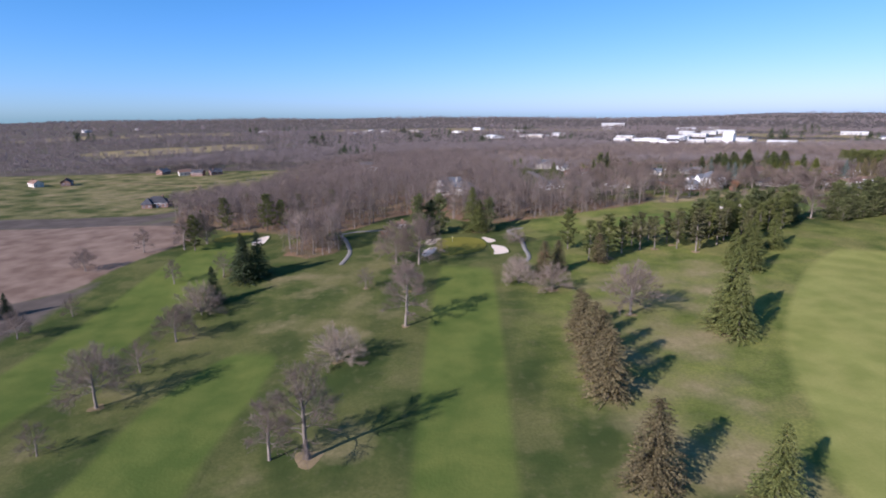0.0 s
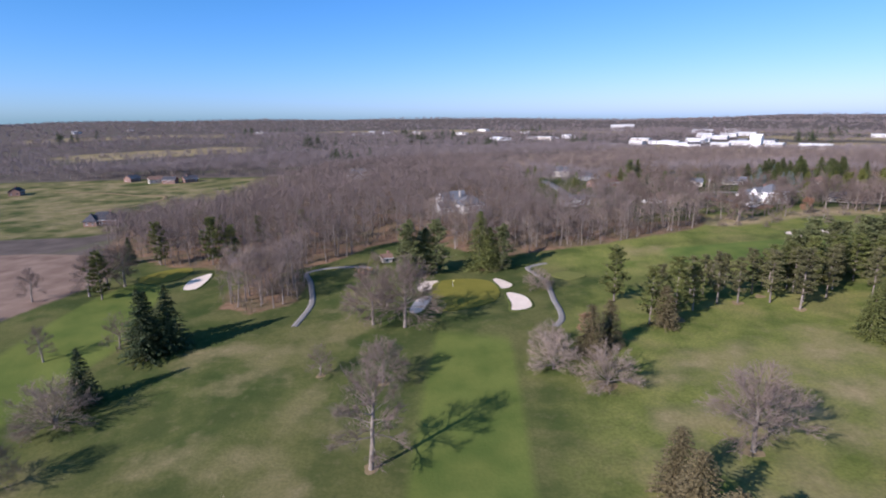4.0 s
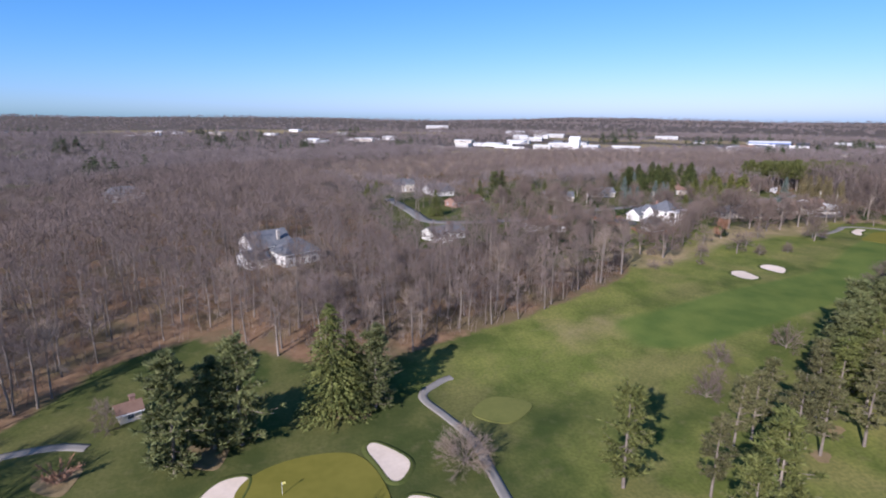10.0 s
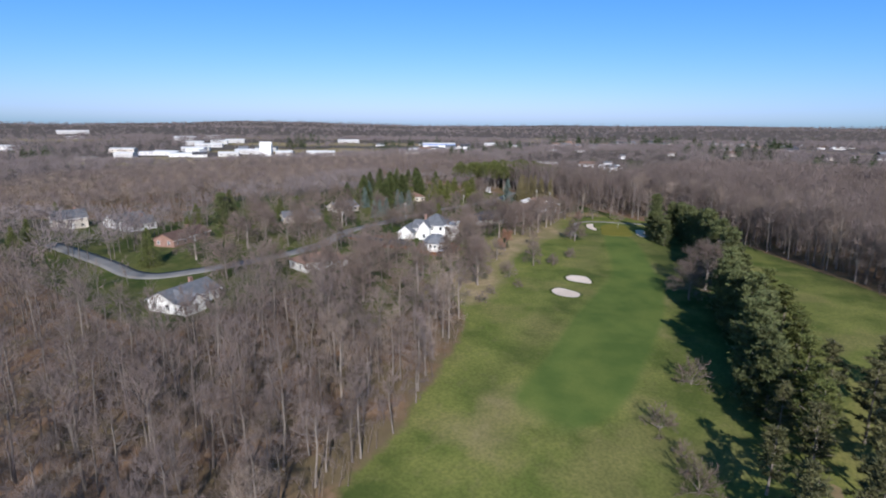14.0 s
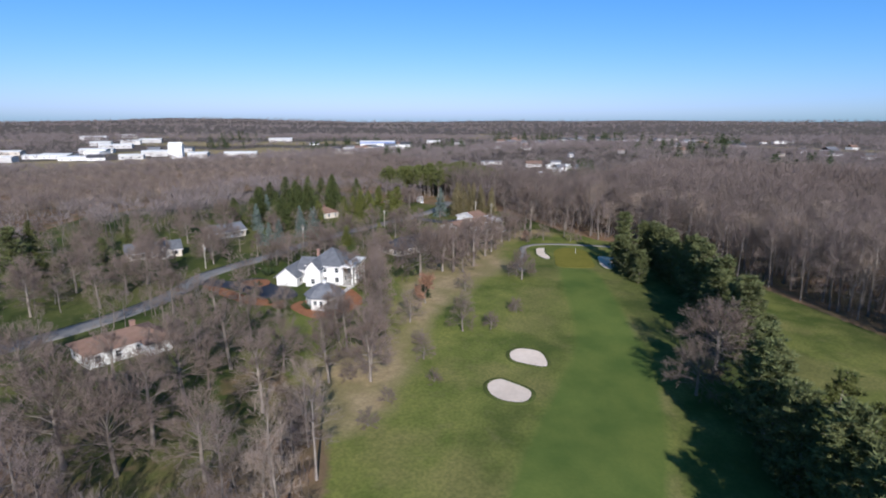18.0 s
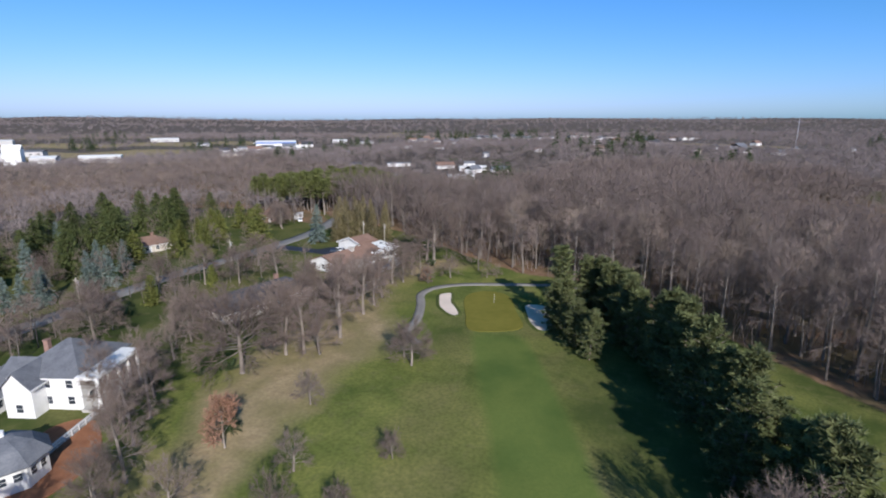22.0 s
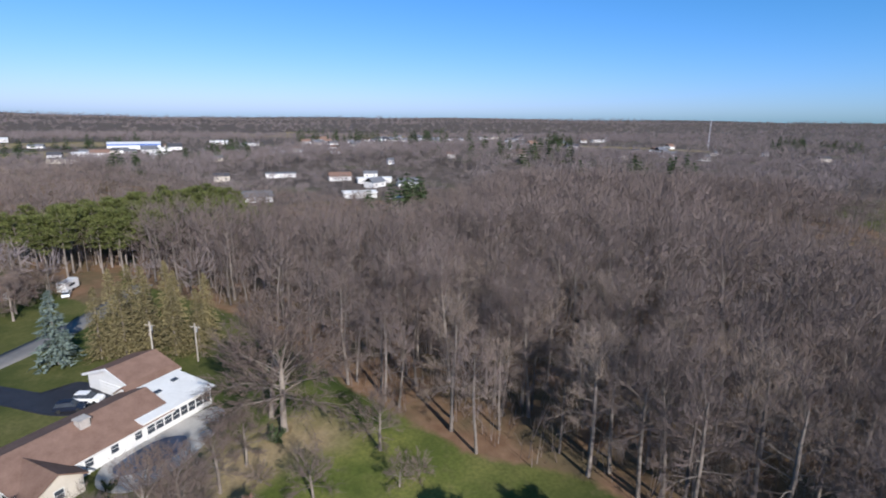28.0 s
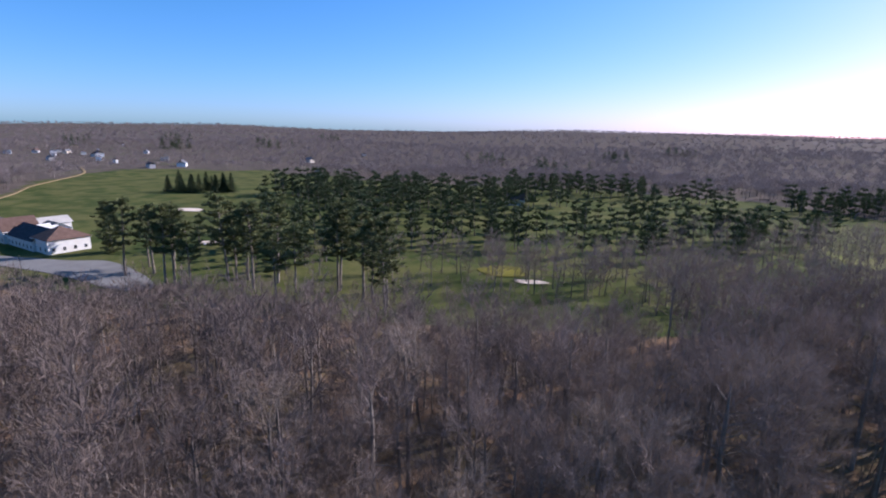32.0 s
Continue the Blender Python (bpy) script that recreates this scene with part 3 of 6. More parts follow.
for pts, label in (
        ([(-6, 238), (-3, 242), (1, 242), (1, 239), (-2, 233), (-5, 232)], "white sand bunker behind the green"),
        ([(-5, 226), (-1, 228), (-1, 224), (-4, 215), (-7, 215), (-7, 220)], "pale grey sand bunker shaded by a bare tree"),
        ([(20, 243), (22, 244), (26, 238), (24, 234), (22, 234), (21, 238)], "white kidney-shaped sand bunker"),
        ([(23, 229), (26, 229), (29, 225), (29.5, 218), (27, 215), (23, 214.5), (23.5, 220)], "large white sand bunker beside the green"),
        ([(-87, 243), (-88, 251), (-84, 258), (-82, 252), (-81.5, 241), (-85, 239)], "long white sand bunker by the woods"),
        ([(152, 291), (155, 290), (155, 287), (154, 283), (151, 282), (149, 283), (148, 286), (149, 289)], "oval white sand bunker on the fairway's edge"),
        ([(167, 293), (170, 292), (171, 288), (168, 285), (165, 284), (164, 287), (164, 291)], "oval white sand bunker on the fairway's edge"),
        ([(254, 321), (258.5, 322.5), (261, 320.5), (258, 319), (254, 317.5), (249, 314), (246, 312.6), (245, 314), (249, 318.5)], "curved white sand bunker beside the square green"),
        ([(259, 299), (261, 297), (260, 293), (251, 289.5), (245, 290), (244, 292), (248, 295), (253, 297)], "shaded sand bunker under the pines"),
        ([(268, 118), (276, 121), (280, 117), (272, 115)], "distant white sand bunker"),
        ([(405, 96), (412, 100), (417, 94), (409, 91)], "distant white sand bunker"),
        ([(470, 20), (482, 24), (492, 16), (480, 12)], "distant white sand bunker")):
    bunker(pts, label)
strip("cart_path_east", [(42, 261), (39, 260), (34, 256), (36, 248), (38, 240), (37.5, 230), (37, 222), (37, 214), (36, 207), (33, 202)], 1.8, CART, "winding grey asphalt cart path", "cart path")
strip("cart_path_west", [(-24, 258), (-30, 260), (-40, 259.5), (-47, 255), (-44, 246), (-41, 236), (-38.5, 224), (-39.5, 208)], 1.9, CART, "grey asphalt cart path by the woods", "cart path")
strip("cart_path_second", [(226, 314), (230, 319), (239, 320.5), (249, 324), (257, 327.5), (264, 326), (270, 320), (275, 310), (279, 300), (281, 291), (277, 283), (262, 270), (253, 264), (247, 260), (236, 252)], 2.3, CART,
      "grey cart path curving round the green", "cart path")
strip("farm_track", [(-250, 432), (-236, 444), (-223, 463), (-219, 486), (-223, 500), (-233, 508), (-255, 510), (-284, 520), (-330, 524)], 4.0, BARE_SOIL, "pale gravel track across the open field", "track", .1)
strip("street", [(80, 470), (80, 446), (80, 418), (80, 396), (90, 387), (120, 381), (145, 384), (165, 394), (190, 397), (206, 400), (223, 402), (242, 404), (262, 403), (284, 402), (303, 402), (322, 405), (345, 412)], 6.0, ROAD,
      "worn grey residential street", "street", 0.12)


# ---- trees ----
class Wire:
    """Collects tubes (quads as two triangles) and slivers (single triangles)."""

    def __init__(self):
        self.V, self.T = [], []

    def tube(self, pts, radii, sides=4):
        k0 = len(self.V)
        n = len(pts)
        for i, (p, r) in enumerate(zip(pts, radii)):
            d = (pts[min(i + 1, n - 1)] - pts[max(i - 1, 0)])
            d = d / (np.linalg.norm(d) + 1e-9)
            a = np.cross(d, (0.31, 0.94, 0.13))
            a /= np.linalg.norm(a) + 1e-9
            b = np.cross(d, a)
            for s in range(sides):
                w = 2 * math.pi * s / sides
                self.V.append(p + r * (math.cos(w) * a + math.sin(w) * b))
        for i in range(n - 1):
            for s in range(sides):
                q = k0 + i * sides + s
                e = k0 + i * sides + (s + 1) % sides
                self.T += [(q, e, e + sides), (q, e + sides, q + sides)]

    def sliver(self, p, way, side, width):
        k = len(self.V)
        self.V += [p - side * width * .5, p + side * width * .5, p + way]
        self.T.append((k, k + 1, k + 2))

    def arrays(self):
        return np.array(self.V, np.float32), np.array(self.T, np.int32)


def unit(v):
    return v / (np.linalg.norm(v) + 1e-9)


def bent(rng, p, d, length, n, up, wobble):
    pts = [p]
    for _ in range(n):
        d = unit(d + np.array([0, 0, up]) + rng.normal(0, wobble, 3))
        pts.append(pts[-1] + d * (length / n))
    return pts, d


def bare_tree(seed, H, spread, first, limbs, subs, twigs, tw_len, tw_w, lean=0.05, round_top=True, lean_mesh=False, shoots=7):
    """Trunk with limbs, and a crown of fine twigs, both as arrays for a tree H tall."""
    rng = np.random.default_rng(seed)
    trunk, crown = Wire(), Wire()
    r0 = H * 0.017
    top = H * (0.72 if round_top else 0.9)
    axis_pts, _ = bent(rng, np.array([0., 0, -0.4]), np.array([rng.normal(0, lean), rng.normal(0, lean), 1]), top, 7, 0.15, 0.05)
    trunk.tube(axis_pts, [r0 * 1.5] + [r0 * (1 - .13 * i) for i in range(7)], 3 if lean_mesh else 6)
    for i in range(limbs):
        f = first + (0.95 - first) * (i / max(limbs - 1, 1)) ** 0.9
        k = f * 7 * (H / top) * .93
        k = min(k, 6.8)
        a, b = axis_pts[int(k)], axis_pts[int(k) + 1]
        p = a + (b - a) * (k - int(k))
        az = i * 2.4 + rng.normal(0, .35)
        rise = (.45 + .9 * (i / limbs)) if round_top else (.8 + .8 * i / limbs)
        d = unit(np.array([math.cos(az), math.sin(az), rise]))
        L = spread * (1.0 - .35 * i / limbs) * rng.uniform(.8, 1.15)
        pts, _ = bent(rng, p, d, L, 4, .10, .13)
        rl = r0 * (.40 - .2 * i / limbs)
        trunk.tube(pts[::2] if lean_mesh else pts, [rl, rl * .55, rl * .15] if lean_mesh else [rl, rl * .75, rl * .55, rl * .35, rl * .15], 3)
        for j in range(subs):
            s = .3 + .7 * (j + .5) / subs
            k2 = min(s * 4, 3.95)
            q = pts[int(k2)] + (pts[int(k2) + 1] - pts[int(k2)]) * (k2 - int(k2))
            along = unit(pts[int(k2) + 1] - pts[int(k2)])
            d2 = unit(along * .8 + rng.normal(0, .65, 3) + np.array([0, 0, .3]))
            L2 = L * rng.uniform(.35, .6) * (1.2 - .4 * s)
            sp, _ = bent(rng, q, d2, L2, 2, .12, .2)
            if lean_mesh:
                crown.sliver(q, sp[-1] - q, unit(np.cross(d2, rng.normal(0, 1, 3))), rl * .7)
            else:
                crown.tube(sp, [rl * .26, rl * .17, rl * .06], 3)
            for c in range(shoots):
                u = (c + rng.uniform(.2, 1)) / shoots
                k3 = min(u * 2, 1.98)
                e = sp[int(k3)] + (sp[int(k3) + 1] - sp[int(k3)]) * (k3 - int(k3))
                d3 = unit(d2 * .8 + rng.normal(0, .75, 3) + np.array([0, 0, .3]))
                L3 = tw_len * rng.uniform(1.1, 1.9)
                crown.sliver(e, d3 * L3, unit(np.cross(d3, rng.normal(0, 1, 3))), tw_w * 1.8)
                for w in range(twigs):
                    d4 = unit(d3 + rng.normal(0, .6, 3) + np.array([0, 0, .2]))
                    crown.sliver(e + d3 * L3 * rng.uniform(.15, .95), d4 * tw_len * rng.uniform(.5, 1.2), unit(np.cross(d4, rng.normal(0, 1, 3))), tw_w * rng.uniform(.6, 1.3))
    return trunk.arrays(), crown.arrays()


def dome_tree(seed, H, R, fork, limbs, subs, shoots, twigs, tw_len, tw_w, leader=0.0, low=-0.1, thin=False, girth=1.0):
    """A tree whose limbs fan out from the trunk into a domed crown of fine twigs."""
    rng = np.random.default_rng(seed)
    trunk, crown = Wire(), Wire()
    r0, zf = H * 0.02 * girth, fork * H
    top = zf + leader * (H - zf)
    stem, _ = bent(rng, np.array([0., 0, -.4]), np.array([rng.normal(0, .04), rng.normal(0, .04), 1]), top + .4, 5, .2, .04)
    trunk.tube(stem, [r0 * 1.4, r0, r0 * .95, r0 * .85, r0 * (.7 if leader else .8), r0 * (.25 if leader else .7)], 3 if thin else 6)
    c = np.array([0, 0, zf * .9])
    for i in range(limbs):
        g = (i + .5) / limbs
        s = min(low + (1 - low) * g, .99)
        az = i * 2.39996 + rng.normal(0, .22)
        w = math.sqrt(1 - s * s)
        out = np.array([math.cos(az) * w, math.sin(az) * w, s])
        goal = c + out * (R, R, H - zf * .9) * rng.uniform(.84, 1.03)
        k = min(5 * (zf * .8 + (top - zf * .8) * g * .95 + .4) / (top + .4), 4.95)
        p = stem[int(k)] + (stem[int(k) + 1] - stem[int(k)]) * (k - int(k))
        way = goal - p
        L = np.linalg.norm(way)
        pts = [p + way * (.8 * u) + np.array([0, 0, .16 * L * u * (1 - u)]) + rng.normal(0, .02 * L, 3) * (u > 0) for u in (0, .33, .66, 1)]
        rl = r0 * (.5 - .2 * g) * (.75 if leader else 1)
        trunk.tube(pts[::3] if thin else pts, [rl, rl * .2] if thin else [rl, rl * .7, rl * .45, rl * .16], 3)
        for j in range(subs):
            u = .25 + .75 * (j + rng.uniform(.2, .8)) / subs
            k = min(u * 3, 2.95)
            q = pts[int(k)] + (pts[int(k) + 1] - pts[int(k)]) * (k - int(k))
            d2 = unit(unit(way) * .55 + unit(q - c) * .45 + rng.normal(0, .5, 3))
            L2 = min(max(np.linalg.norm(goal - q) * .9, .2 * R), .55 * R)
            e = q + d2 * L2
            crown.sliver(q, d2 * L2, unit(np.cross(d2, rng.normal(0, 1, 3))), rl * .5)
            for m in range(shoots):
                b = q + d2 * L2 * (m + rng.uniform(.1, 1)) / shoots
                d3 = unit(unit(b - c) * .7 + d2 * .5 + rng.normal(0, .5, 3))
                L3 = tw_len * rng.uniform(.9, 1.6)
                crown.sliver(b, d3 * L3, unit(np.cross(d3, rng.normal(0, 1, 3))), tw_w * 1.5)
                for _ in range(twigs):
                    d4 = unit(d3 + rng.normal(0, .55, 3))
                    crown.sliver(b + d3 * L3 * rng.uniform(.1, .9), d4 * tw_len * rng.uniform(.5, 1.1), unit(np.cross(d4, rng.normal(0, 1, 3))), tw_w * rng.uniform(.6, 1.2))
    return trunk.arrays(), crown.arrays()


def spruce(seed, H, Rm, whorls, per, sprays, taper=0.85, droop=0.25, size=0.9, skirt=0.04):
    rng = np.random.default_rng(seed)
    trunk, crown = Wire(), Wire()
    trunk.tube([np.array([0, 0, z]) for z in (-.4, H * .3, H * .7, H * .98)], [H * .016, H * .012, H * .006, .02], 6)
    for i in range(whorls):
        f = skirt + (1 - skirt) * i / whorls
        z = f * H
        for j in range(per):
            az = rng.uniform(0, 6.283)
            L = Rm * (1 - f) ** taper * rng.uniform(.72, 1.12) + .25
            out = np.array([math.cos(az), math.sin(az), 0])
            side = np.array([-out[1], out[0], 0])
            p = np.array([0, 0, z + rng.normal(0, .2)])
            for s in range(sprays):
                u = (s + rng.uniform(.3, 1)) / sprays
                q = p + out * (L * u) + np.array([0, 0, -droop * L * u * u + .12 * L * u])
                way = unit(out * .9 + side * rng.normal(0, .75) + np.array([0, 0, rng.normal(-.15, .3)])) * size * rng.uniform(.7, 1.3) * (.45 + .55 * (1 - f))
                crown.sliver(q - way * .35, way, unit(side * .9 + np.array([0, 0, rng.normal(0, .7)])), size * .62 * (.5 + .5 * (1 - f)))
    for s in range(6):
        crown.sliver(np.array([0, 0, H * .93]), np.array([rng.normal(0, .12), rng.normal(0, .12), H * .075]), unit(rng.normal(0, 1, 3)), .3)
    return trunk.arrays(), crown.arrays()


def pine(seed, H, Rm, first, boughs, tufts, blades, size=1.25, dense=False, broad=0.17):
    rng = np.random.default_rng(seed)
    trunk, crown = Wire(), Wire()
    pts, _ = bent(rng, np.array([0., 0, -.4]), np.array([rng.normal(0, .03), rng.normal(0, .03), 1]), H * .97, 6, .3, .03)
    trunk.tube(pts, [H * .018, H * .015, H * .0125, H * .010, H * .007, H * .004, .03], 6)
    for i in range(boughs):
        f = first + (1 - first) * ((i // 5) * 5 + rng.uniform(0, 1.6)) / boughs
        k = min(f * 6, 5.95)
        p = pts[int(k)] + (pts[int(k) + 1] - pts[int(k)]) * (k - int(k))
        g = (f - first) / (1 - first)
        prof = min(1, .55 + 1.6 * g) * (1 - g) ** .65 + .1
        az = i * 2.4 + rng.normal(0, .5)
        L = Rm * prof * rng.uniform(.6, 1.15)
        out = np.array([math.cos(az), math.sin(az), rng.uniform(.0, .35) + .3 * g])
        b, _ = bent(rng, p, out, L, 3, .05, .1)
        trunk.tube(b, [H * .005 * (1.2 - g), H * .004 * (1.2 - g), H * .0025, .015], 3)
        for t in range(tufts):
            u = rng.uniform(.25, 1.0) if not dense else rng.uniform(.1, 1)
            k2 = min(u * 3, 2.95)
            q = b[int(k2)] + (b[int(k2) + 1] - b[int(k2)]) * (k2 - int(k2)) + rng.normal(0, .32, 3) * (1.0, 1.0, .5)
            for w in range(blades):
                d = unit(rng.normal(0, 1, 3) * (1, 1, .45) + unit(out) * .6 + np.array([0, 0, .3]))
                crown.sliver(q - d * .15, d * size * rng.uniform(.6, 1.15), unit(np.cross(d, rng.normal(0, 1, 3))), size * broad * rng.uniform(.7, 1.3))
    return trunk.arrays(), crown.arrays()


def bush(seed, H, W, stems, twigs, tw_len, tw_w):
    rng = np.random.default_rng(seed)
    trunk, crown = Wire(), Wire()
    for i in range(stems):
        az = i * 2.4
        d = np.array([math.cos(az) * W / H * .6, math.sin(az) * W / H * .6, 1])
        pts, d2 = bent(rng, np.array([0., 0, -.2]), d, H * rng.uniform(.7, .95), 3, -.02, .15)
        trunk.tube(pts, [H * .02, H * .014, H * .008, .01], 3)
        for w in range(twigs):
            k = rng.uniform(.6, 2.95)
            e = pts[int(k)] + (pts[int(k) + 1] - pts[int(k)]) * (k - int(k))
            d3 = unit(unit(d) + rng.normal(0, .7, 3))
            crown.sliver(e, d3 * tw_len * rng.uniform(.5, 1.2), unit(np.cross(d3, rng.normal(0, 1, 3))), tw_w)
    return trunk.arrays(), crown.arrays()


def spot(x, y, s=1.0, turn=0.0, sz=None):
    return Matrix.Translation((x, y, G(x, y))) @ Matrix.Rotation(turn, 4, "Z") @ Matrix.Diagonal((s, s, sz or s, 1))


def planter(name, arrays, bark, leaf, label, category, group=""):
    """A function that plants this tree: the first is built, the others are copies of it."""
    (tv, tt), (cv, ct) = arrays
    trunk, crown = bulk("trunk", tv, tt, bark, True), bulk("crown", cv, ct, leaf)
    made = []

    def plant(x, y, s=1.0, turn=0.0, sz=None, text=""):
        if not made:
            ob = thing(name, Matrix.Identity(4), label, category, group)
            part("trunk", trunk, ob)
            part("crown", crown, ob)
            made.append(ob)
            ob.matrix_basis = spot(x, y, 1, turn) @ Matrix.Diagonal((s, s, sz or s, 1))
        else:
            ob = copy_thing(made[0], Matrix.Identity(4))
            ob.matrix_basis = spot(x, y, s, turn, sz)
        if text:
            ob["label"] = text
        return ob
    return plant


pick = random.Random(4)
OAK = "bare spreading shade tree with grey-brown twigs on the rough"
oaks = [planter("bare_tree", dome_tree(11 + i, 10, 4.6, .3, 24, 8, 6, 9, .7, .028, .3, girth=1.0), BARK, TWIG, OAK, "tree", "shade trees of the golf course") for i in range(3)]
talls = [planter("bare_tree", dome_tree(31 + i, 10, 3.0, .3, 18, 7, 6, 9, .62, .022, .55, girth=.95), BARK, TWIG, "tall bare tree with an upright crown of fine twigs", "tree", "shade trees of the golf course") for i in range(2)]
pales = [planter("pale_bare_tree", dome_tree(51 + i, 10, 5.6, .1, 24, 8, 7, 7, .8, .036, 0.0, -.05), BARK, TWIG_PALE, "low pale grey bare tree with a dense rounded crown", "tree", "shade trees of the golf course") for i in range(2)]
rust = planter("rusty_oak", bare_tree(71, 10, 4.0, .12, 11, 6, 7, .7, .1), BARK, TWIG_RUST, "small oak still holding rust-brown leaves", "tree")
saplings = [planter("sapling", dome_tree(81 + i, 10, 3.6, .22, 16, 6, 5, 8, .8, .028, .3), BARK, TWIG, "small young bare tree on dry grass", "tree", "young trees beside the fairway") for i in range(2)]

# shade trees: x, y, height; o round, t tall, p pale, s small
WEST_TREES = "o-76,107,16 s-76,89,8 s-76,125,10 o-76,144,12 t-31,85,13 t-24,85,20 p-26,125,11.5 t-10,147,20.5 s-26,180,8.5 p-77,164,13 s-118,163,8 o-123,146,9 o56,147,17.5 p28,179,10.5 p38,171,11 o-11,176,12 " \
             "o-8,205,21 o-17,208,18 s-82,196,11 o-112,241,17 t-108,244,16 t-114,234,15 p29,190,8 p34,234,8 o-100,60,13 t-98,190,10 o-140,205,10 t-130,230,12"
SECOND_TREES = "o181,254,17 o169,256,12 s154,307,6.5 s168,320,9.5 s171,307,9.5 s181,312,7 s176,302,5 s189,301,4.5 s196,320,7 t141,311,16 t152,331,10 t147,322,13 o200,338,19 t210,336,15 t212,333,15 s213,330,11 t222,331,18 t237,334,16 " \
               "t244,335,14 t250,336,12 o216,311,10 s219,314,7 s199,354,10 o199,376,13 s220,377,9 s267,338,10 s275,326,9 s267,330,6.5 s280,316,6 t287,321,11 t265,337,13 t262,339,14 t273,338,10 t279,338,9 o288,337,24 t291,341,17 t256,341,13"
STREET_TREES = "o318,424,11 o324,430,11 t314,420,12 o330,428,10 t310,428,11 s166,330,9 t138,341,12 t128,335,15 t142,358,12 o185,385,10 s162,374,8 s172,383,6 o205,385,12 o228,392,12 t240,388,13 o215,366,11 o245,380,12 t252,372,13 o262,388,12 t195,390,10 o150,400,14 o135,408,14 " \
               "t120,398,13 o100,398,14 o95,372,14 o104,362,13 t140,372,12 o180,412,13 t160,415,12 o196,425,12 t215,445,12 o230,470,12"
for text in (WEST_TREES, SECOND_TREES, STREET_TREES):
    for i, item in enumerate(text.split()):
        x, y, h = (float(v) for v in item[1:].split(","))
        kindset, wide, high = {"o": (oaks, .112, .098), "t": (talls, .112, .1), "p": (pales, .118, .096), "s": (saplings, .11, .095)}[item[0]]
        kindset[i % len(kindset)](x, y, h * wide, pick.uniform(0, 6.28), h * high)
HEDGE_TREES = "o96,330,19 t106,325,16 t121,318,16 t105,311,15 o99,322,16 t150,327,14 t140,310,14 o116,332,17 s156,361,7 t135,316,13 o128,345,14 t110,343,14 t181,349,11 t185,356,11 t177,341,10 s158,352,7 t152,362,9 s150,346,8 t176,336,13 t182,340,12 t187,345,12 s190,350,9 t170,330,13 t163,325,11 s158,320,10 s179,342,7 s193,357,9 t144,326,11 t151,318,13 o133,326,12 s206,349,9 t228,346,12 t219,344,13 o207,358,11 t190,400,9 o175,404,11 t160,406,12 s150,392,9 t226,340,13 o232,346,12 t238,342,13 t244,346,12 o249,343,12 t233,339,13 t252,350,11 t241,352,11 o226,352,10 t247,357,10 " \
              "o142,396,12 t132,390,12 o125,412,12 t145,420,12 o165,424,12 t185,420,11 o150,432,13 t190,440,12 o200,455,13 t180,455,13 o160,450,14 t148,460,14 o220,425,10"
for i, item in enumerate(HEDGE_TREES.split()):
    x, y, h = (float(v) for v in item[1:].split(","))
    kindset = {"o": oaks, "t": talls, "s": saplings}[item[0]]
    kindset[i % len(kindset)](x, y, h / 10, pick.uniform(0, 6.28))
rust(181, 324, .85, 1)
rust(268, 331, .45, 2, text="small shrub still holding rust-brown leaves")
rust(40, 196, .65, 3, text="bushy oak still holding rust-brown leaves")

spruces = [planter("spruce", spruce(101 + i, 16, 5.5, 36, 15, 20, .8, .25, .58), BARK, NEEDLE, "tall green spruce with drooping branches", "conifer", "conifers of the golf course") for i in range(2)]
darks = [planter("dark_spruce", spruce(111 + i, 16, 5.2, 34, 14, 14, .85, .2, .75), BARK, NEEDLE_DARK, "dense dark spruce standing on the rough", "conifer", "conifers of the golf course") for i in range(2)]
browns = [planter("browned_spruce", spruce(121 + i, 16, 5.4, 34, 15, 15, .45, .2, .7), BARK, NEEDLE_BROWN, "browned spruce with thinning needles", "conifer", "browned spruces in a line") for i in range(2)]
streets = [planter("street_spruce", spruce(116 + i, 16, 6.0, 32, 13, 14, .7, .2, .85), BARK, NEEDLE_STREET, "dense mid-green spruce beside the street", "conifer", "conifers by the street") for i in range(2)]
tans = [planter("browned_spruce", spruce(126 + i, 16, 3.6, 34, 12, 11, .75, .3, .6), BARK, NEEDLE_TAN, "narrow olive-brown spruce in a close clump", "conifer", "browned spruces behind the ranch house") for i in range(2)]
blues = [planter("blue_spruce", spruce(131 + i, 12, 3.4, 26, 10, 8), BARK, NEEDLE_BLUE, "silvery blue spruce beside the street", "conifer", "blue spruces by the street") for i in range(2)]
golds = [planter("arborvitae", spruce(141 + i, 12, 3.8, 26, 12, 8, .55, .05, .9), BARK, NEEDLE_GOLD, "yellow-green arborvitae by the street", "conifer", "arborvitae by the street") for i in range(2)]
pines = [planter("white_pine", pine(151 + i, 17, 5.0, .16, 50, 8, 13, 1.1, False, .24), BARK, NEEDLE, "white pine with layered tufted boughs", "pine tree", "pines of the golf course") for i in range(3)]
thick = [planter("white_pine", pine(161 + i, 17, 5.4, .05, 70, 8, 14, 1.2, True, .22), BARK, NEEDLE_ROW, "dense dark white pine in the row beside the fairway", "pine tree", "row of pines beside the fairway") for i in range(3)]

